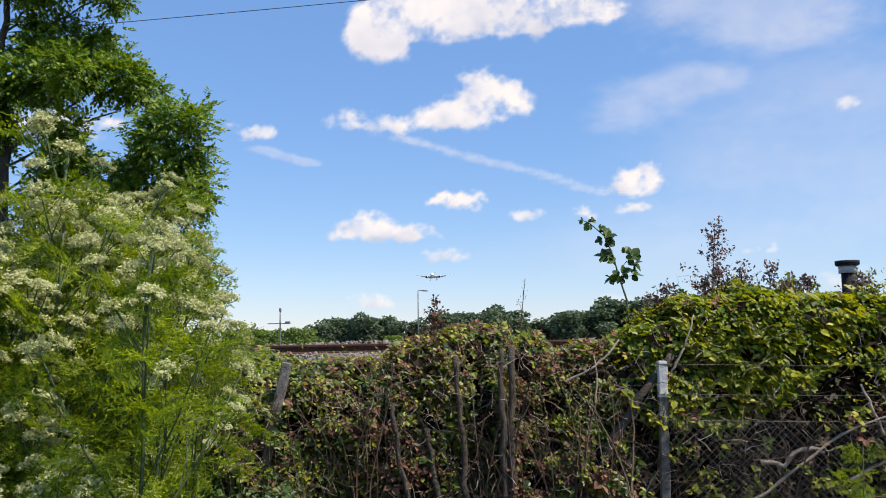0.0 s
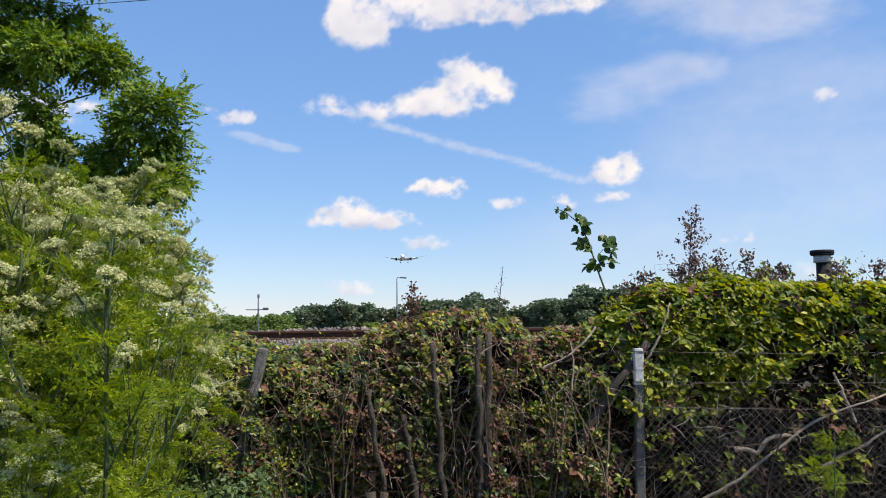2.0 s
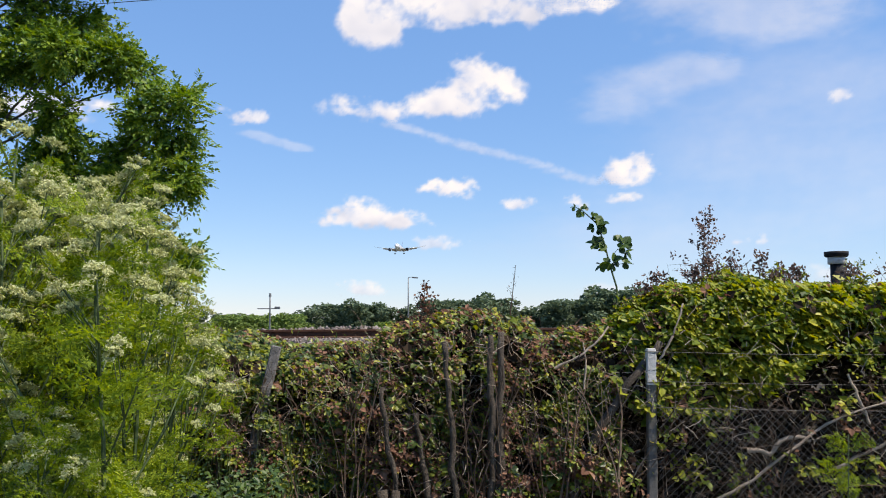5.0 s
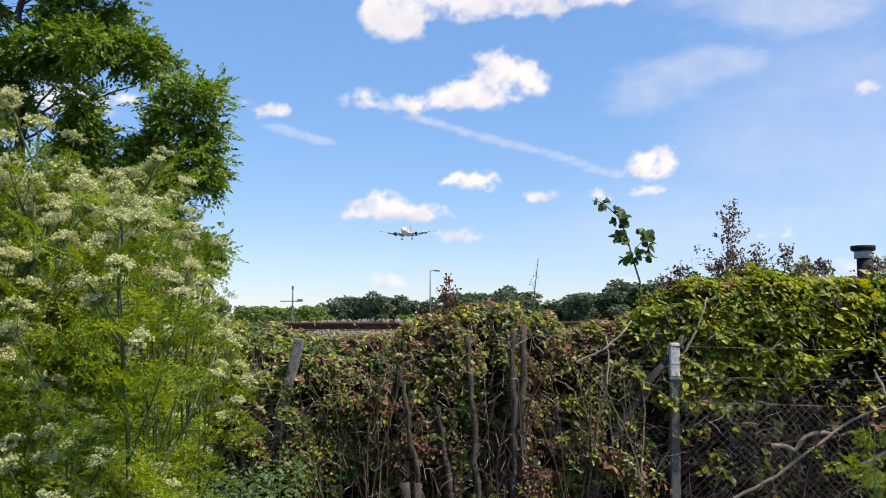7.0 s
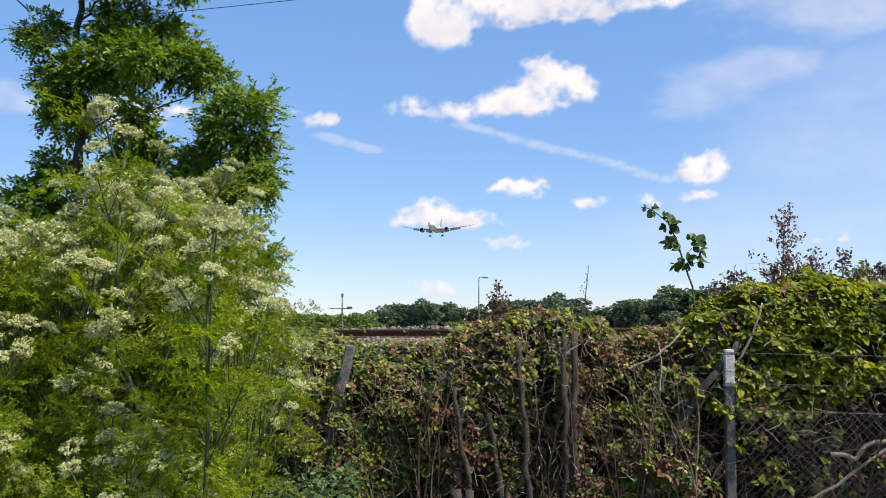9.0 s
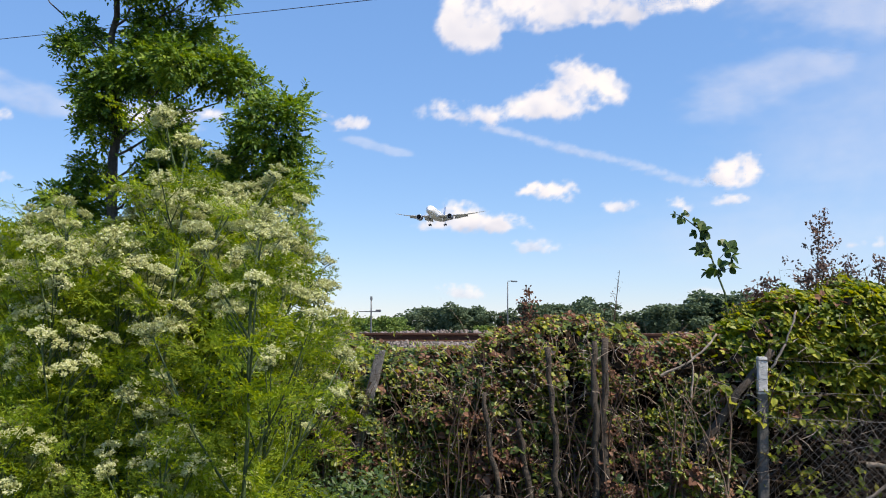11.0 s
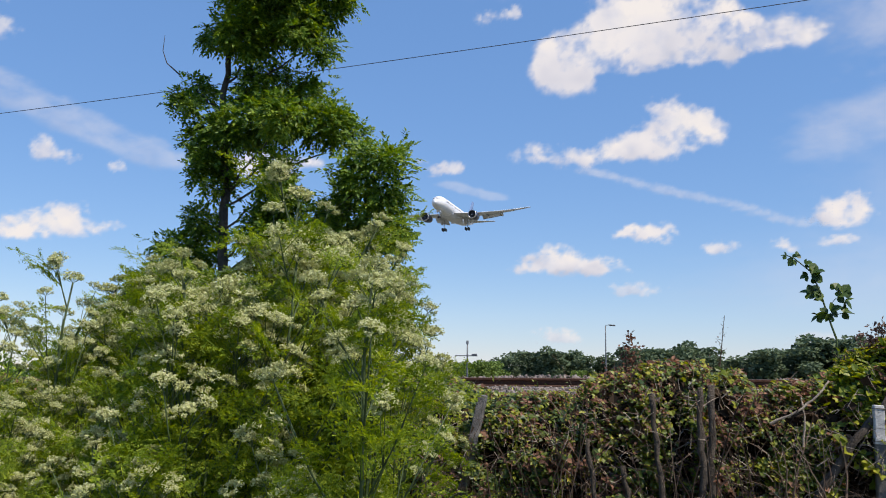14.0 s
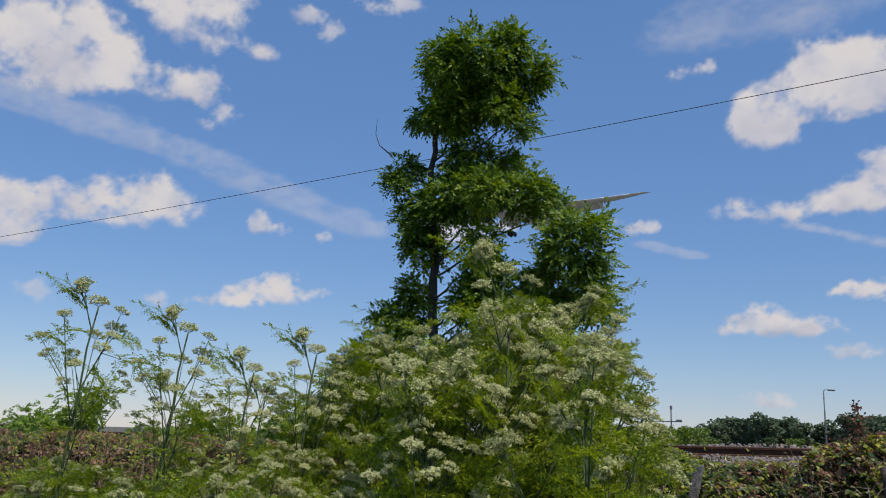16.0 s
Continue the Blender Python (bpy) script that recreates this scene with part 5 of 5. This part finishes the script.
def cloud(lobes, label, peak=1.0, edge=0.38, grain=1.0, seed=0, soft=0.95, step=0.1, name="cloud", stretch=1.0):
    """Lobes: azimuth, elevation, half width, half height in degrees. One sheet, 4.2 km off."""
    L = np.array(lobes, float) * np.array([1, 1, 1.26, 1.48])
    a0, a1 = (L[:, 0] - L[:, 2] * 1.7).min(), (L[:, 0] + L[:, 2] * 1.7).max()
    e0, e1 = (L[:, 1] - L[:, 3] * 1.7).min(), (L[:, 1] + L[:, 3] * 1.7).max()
    A, E = np.meshgrid(np.arange(a0, a1 + step, step), np.arange(max(e0, 0.3), e1 + step, step))
    d = np.zeros_like(A)
    for a, e, w, h in L:
        flat = np.where(E < e, 1.45, 1.0)
        d = d + np.exp(-(((A - a) / w) ** 2 + ((E - e) / h * flat) ** 2) * 1.3)
    d = np.minimum(d, 1.25)
    k = 1.1 / max(np.median(L[:, 3]), 0.4)
    d = d + grain * np.minimum(1.0, d * 2.5) * fbm(A * k * 0.8 / stretch + 11, E * k + 7, seed)
    d = d + 0.26 * grain * np.minimum(1.0, d * 2.5) * fbm(A * 2.6 / stretch + 5, E * 2.9 + 3, seed + 900, 4)
    # billows turned to the sun are brighter than the flat, shaded base
    weight = sum(np.exp(-(((A - a) / w) ** 2 + ((E - e) / h) ** 2)) for a, e, w, h in L) + 1e-6
    high = sum(np.exp(-(((A - a) / w) ** 2 + ((E - e) / h) ** 2)) * (E - e + 0.25 * (A - a)) / h for a, e, w, h in L) / weight
    sunlit = np.clip(0.55 + 0.36 * high + 0.55 * fbm(A * k * 0.7 + 3, E * k * 0.9 + 2, seed + 400, 3), 0, 1)
    t = np.clip((d - edge) / soft, 0, 1)
    t = t * t * (3 - 2 * t) * peak
    ny, nx = A.shape
    i = np.arange(ny - 1)[:, None] * nx + np.arange(nx - 1)[None]
    q = np.stack([i, i + 1, i + nx + 1, i + nx], -1).reshape(-1, 4)
    q = q[t.ravel()[q].max(1) > 0.004]
    used, inv = np.unique(q, return_inverse=True)
    ra, re, R = np.radians(A.ravel()[used]), np.radians(E.ravel()[used]), 4200.0
    v = np.stack([np.sin(ra) * np.cos(re) * R, np.cos(ra) * np.cos(re) * R - 2.1, np.sin(re) * R + 1.69], 1)
    me = mesh_from(name, v, inv.reshape(-1, 4), M_CLOUD)
    me.attributes.new("thickness", "FLOAT", "POINT").data.foreach_set("value", t.ravel()[used].astype(np.float32))
    me.attributes.new("sunlit", "FLOAT", "POINT").data.foreach_set("value", sunlit.ravel()[used].astype(np.float32))
    tagged(new(name, me), label, "cloud", "clouds", "structure")


def build_clouds():
    puff = "small white cumulus cloud in a blue sky"
    cloud([(-8.9, 19.6, 1.4, 1.3), (-5.0, 20.4, 2.4, 1.6), (-2.4, 20.7, 2.4, 1.6), (0.2, 20.8, 2.2, 1.5), (2.6, 20.6, 1.8, 1.3), (-8.4, 20.2, 1.7, 1.5), (-7.6, 18.6, 1.3, 1.1), (-6.0, 20.6, 2.2, 1.6), (-3.0, 21.6, 2.2, 1.5), (-0.5, 21.7, 2.2, 1.4), (1.2, 20.4, 2.4, 1.4), (4.0, 20.6, 2.4, 1.0), (6.3, 20.3, 1.5, 0.7), (-3.2, 19.9, 2.0, 1.3)], "large bright white cumulus cloud", seed=3)
    cloud([(-10.2, 13.9, 1.3, 0.75), (-7.8, 13.8, 1.4, 0.7), (-5.2, 13.9, 1.7, 0.85), (-3.0, 14.2, 1.5, 1.0), (-1.6, 16.1, 1.5, 1.3), (0.3, 15.1, 1.5, 1.2), (-1.4, 14.5, 1.7, 1.0)], "white hooked cumulus cloud", seed=5)
    cloud([(7.9, 9.6, 1.1, 0.7), (9.2, 10.2, 1.2, 0.85), (8.6, 9.4, 1.0, 0.5)], puff, seed=6)
    cloud([(-4.6, 8.9, 0.9, 0.4), (-3.2, 8.9, 1.1, 0.5), (-1.8, 8.7, 0.9, 0.65)], puff, seed=7)
    cloud([(1.0, 8.1, 0.7, 0.6), (2.0, 7.9, 0.8, 0.3)], puff, seed=8, peak=0.85)
    cloud([(5.2, 8.0, 0.9, 0.6), (8.2, 8.1, 1.0, 0.35)], puff, seed=9, peak=0.8)
    cloud([(-10.6, 7.0, 1.0, 0.55), (-9.3, 7.4, 1.4, 0.85), (-7.4, 7.1, 1.5, 0.7), (-5.4, 6.7, 1.4, 0.5)], "flat-bottomed white cumulus cloud", seed=10)
    cloud([(-4.6, 5.4, 0.9, 0.4), (-2.8, 5.4, 1.2, 0.4)], puff, seed=12, peak=0.6)
    cloud([(-9.2, 2.5, 1.3, 0.45), (-7.9, 2.4, 0.9, 0.3)], puff, seed=13, peak=0.65)
    cloud([(15.5, 5.3, 1.1, 0.35)], puff, seed=14, peak=0.75)
    cloud([(20.8, 13.6, 0.8, 0.5)], puff, seed=41, peak=0.7)
    cloud([(20.5, 3.0, 2.5, 0.7), (7.0, 2.2, 2.0, 0.5)], puff, seed=42, peak=0.45)
    cloud([(-16.8, 13.2, 1.1, 0.5), (-15.6, 13.3, 0.9, 0.35)], puff, seed=15, peak=0.85)
    cloud([(-13.2, 22.6, 1.0, 0.5), (-11.5, 22.9, 0.9, 0.35)], puff, seed=16, peak=0.7)
    cloud([(-29, 12.6, 2.2, 0.9), (-26.6, 12.9, 1.4, 0.8), (-24.6, 13.4, 1.0, 0.5)], puff, seed=17, peak=0.9)
    cloud([(10.2, 15.2, 3.4, 1.3), (12.6, 15.8, 2.2, 1.0), (8.0, 13.4, 2.5, 1.3)], "thin white veil of high cloud", peak=0.30, seed=18, soft=1.4, edge=0.25, grain=0.8, stretch=2.2)
    cloud([(12, 20, 6, 2.2), (17, 18, 5, 2.0), (20, 22, 5, 2), (-6, 25.5, 7, 1.6), (-13, 24.5, 3, 1.0)], "thin white veil of high cloud", peak=0.34, seed=19, soft=1.3, edge=0.2, stretch=1.8)
    cloud([(15, 11, 8, 3.2), (22, 15, 8, 4), (8, 5.5, 9, 2.2), (24, 7, 7, 3)], "thin white veil of high cloud", peak=0.24, seed=51, soft=1.5, edge=0.15, grain=0.6, stretch=2.5, step=0.2)
    trail = [(a, np.interp(a, [-8, 0.3, 6.8], [13.3, 11.1, 9.1]) + 0.06 * math.sin(a * 0.9), 0.9, 0.2) for a in np.arange(-7.0, 7.2, 0.9)]
    cloud(trail, "straight dissolving white vapour trail", peak=0.34, seed=20, edge=0.3, soft=1.1, grain=0.5, name="vapour_trail", step=0.09)
    trail = [(a, np.interp(a, [-19, -12], [13.0, 11.2]), 0.8, 0.22) for a in np.arange(-16, -12.4, 0.7)]
    cloud(trail, "faint white vapour trail", peak=0.25, seed=21, edge=0.3, soft=0.9, grain=0.4, name="vapour_trail")
    # clouds over the hemlock side
    cloud([(-57, 22.2, 3.0, 2.2), (-54, 22.4, 2.6, 2.0), (-51.3, 22.0, 2.0, 1.9), (-49.0, 20.9, 1.5, 1.1), (-57, 19.9, 3.0, 1.2), (-52.8, 20.2, 2.0, 1.2), (-46.0, 20.6, 1.6, 1.0), (-45.0, 21.2, 1.2, 1.0)], "large bright white cumulus cloud", seed=22)
    cloud([(-47.6, 25.6, 2.0, 1.7), (-45.5, 24.4, 2.2, 1.6), (-43.2, 24.2, 1.5, 1.2), (-43.5, 26.8, 2.2, 1.4), (-41.6, 23.4, 0.9, 0.5)], "large bright white cumulus cloud", seed=23)
    cloud([(-44.6, 19.0, 1.2, 0.6), (-43.6, 19.6, 0.9, 0.5)], puff, seed=24, peak=0.6)
    cloud([(-36.9, 25.0, 0.9, 0.8), (-38.6, 26.0, 1.0, 0.6)], puff, seed=25, peak=0.7)
    cloud([(-34, 26.8, 1.6, 0.7), (-31.8, 27.2, 1.2, 0.5)], puff, seed=26, peak=0.7)
    cloud([(-55.5, 12.6, 2.4, 1.3), (-53, 13.2, 1.8, 1.1), (-50.5, 13.2, 1.8, 1.0), (-47.6, 13.9, 1.7, 1.2), (-46.0, 13.6, 1.3, 1.0), (-55.5, 10.9, 1.5, 0.8), (-50, 12.4, 3.2, 0.7)], "broad white cumulus cloud", seed=27)
    cloud([(-41.2, 12.7, 1.1, 0.75), (-39.7, 12.7, 0.9, 0.5)], puff, seed=28, peak=0.85)
    cloud([(-36.7, 12.3, 0.6, 0.4)], puff, seed=29, peak=0.75)
    cloud([(-43.5, 7.8, 1.5, 0.5), (-41.4, 8.2, 1.4, 0.7), (-39.4, 8.9, 1.3, 1.0), (-37.6, 8.6, 1.3, 0.6)], "peaked white cumulus cloud", seed=30)
    cloud([(-47.2, 7.7, 1.0, 0.6)], puff, seed=31, peak=0.55)
    cloud([(-53.5, 7.6, 1.6, 0.6)], puff, seed=32, peak=0.5)
    trail = [(a, np.interp(a, [-58, -46.9, -40.3, -34], [18.9, 17.1, 15.1, 12.8]), 1.5, 0.75) for a in np.arange(-58, -33.5, 1.2)]
    cloud(trail, "broad faint band of dissolving vapour trail", peak=0.32, seed=33, edge=0.3, soft=1.4, grain=0.9, stretch=1.6, name="vapour_trail")


# ---- all things ----
build_ground()
for yy in (15.0, 16.435):
    build_rail(yy)
build_sleepers()
build_ballast()
build_fence()
build_sticks()
build_hedge()
bank_scrub()
SHOOT = build_bramble_shoot()
dry_spray(1.9, 6.0, 2.02, 0.68, 0.34, "dry brown shrub spray rising over the brambles", 420, leaf=0.034)
dry_spray(2.15, 6.1, 2.05, 0.25, 0.3, "low dry brown twigs above the brambles", 80)
dry_spray(2.6, 6.2, 1.95, 0.22, 0.3, "low dry brown twigs above the brambles", 60)
dry_spray(2.8, 6.1, 1.88, 0.26, 0.3, "leafy green bramble tips above the hedge", 70, M_BRAMBLE)
dry_spray(3.3, 6.2, 2.0, 0.26, 0.3, "leafy green bramble tips above the hedge", 70, M_BRAMBLE)
dry_spray(-0.60, 5.6, 1.62, 0.44, 0.20, "dark red dry shrub spray above the brambles", 170, M_DEAD, 0.034)
dry_spray(0.18, 5.7, 1.72, 0.5, 0.10, "thin bare twig above the brambles", 10, leaf=0.02)
for i in range(17):
    xx = 1.2 + i * 0.14
    if 2.85 < xx < 3.12:
        continue
    dry_spray(xx, 5.75 + 0.12 * (i % 4), float(np.interp(xx, HX, HZ)) - 0.02, 0.13 + 0.07 * (i % 3), 0.22, "low dry brown twigs above the brambles" if i % 3 else "leafy green bramble tips above the hedge", 120, None if i % 3 else M_LUSH, 0.04)
build_hemlocks()
build_undergrowth()
build_weed()
TREE = build_ash_tree()
build_bank_bushes()
build_distance()
build_vent()
build_clouds()
AIRLINER = build_airliner()


def motions():
    """The airliner's glide, and plants that rock in the breeze."""
    rows = []
    for t in np.arange(0, 16.01, 1.0):
        s = t - 10
        rows.append((float(t), pose(-101.763 + 1.622 * s + 0.065 * s * s, 618.168 - 70.681 * s + 0.2435 * s * s, 78.186 - 2.713 * s - 0.041 * s * s, 0.6, -0.99, -90.94)))
    walk(AIRLINER, rows)
    at = SHOOT.matrix_basis.copy()
    walk(SHOOT, [(t, at @ pose(0, 0, 0, 1.2 * math.sin(t * 2.1), 2.0 * math.sin(t * 2.7 + 0.5), 0)) for t in np.arange(0, 16.01, 0.5)])
    # gusts: the lean of the tall stems towards +x, in degrees
    GT = [0, 1.5, 3.0, 4.2, 5.5, 6.5, 8.0, 9.2, 10.5, 11.3, 12.0, 13.0, 14.0, 15.0, 16.0]
    GUST = [3.2, 2.8, 1.3, -1.0, -2.6, -3.0, -2.4, 0.8, 3.6, 4.0, 3.4, 3.8, 3.2, 3.6, 3.2]
    for i, (ob, m, sc) in enumerate(SWAYING):
        ph, give = i * 1.7, 0.75 + 0.4 * ((i * 0.618) % 1.0)
        foot = m.to_translation()
        rows = []
        for t in np.arange(0, 16.01, 0.5):
            lean = give * float(np.interp(t, GT, GUST)) + 0.9 * math.sin(t * 2.3 + ph * 0.6)
            tilt = pose(0, 0, 0, 0.8 * math.sin(t * 1.9 + ph), lean, 0)
            rows.append((float(t), Matrix.Translation(foot) @ tilt @ Matrix.Translation(-foot) @ m))
        walk(ob, rows)


motions()
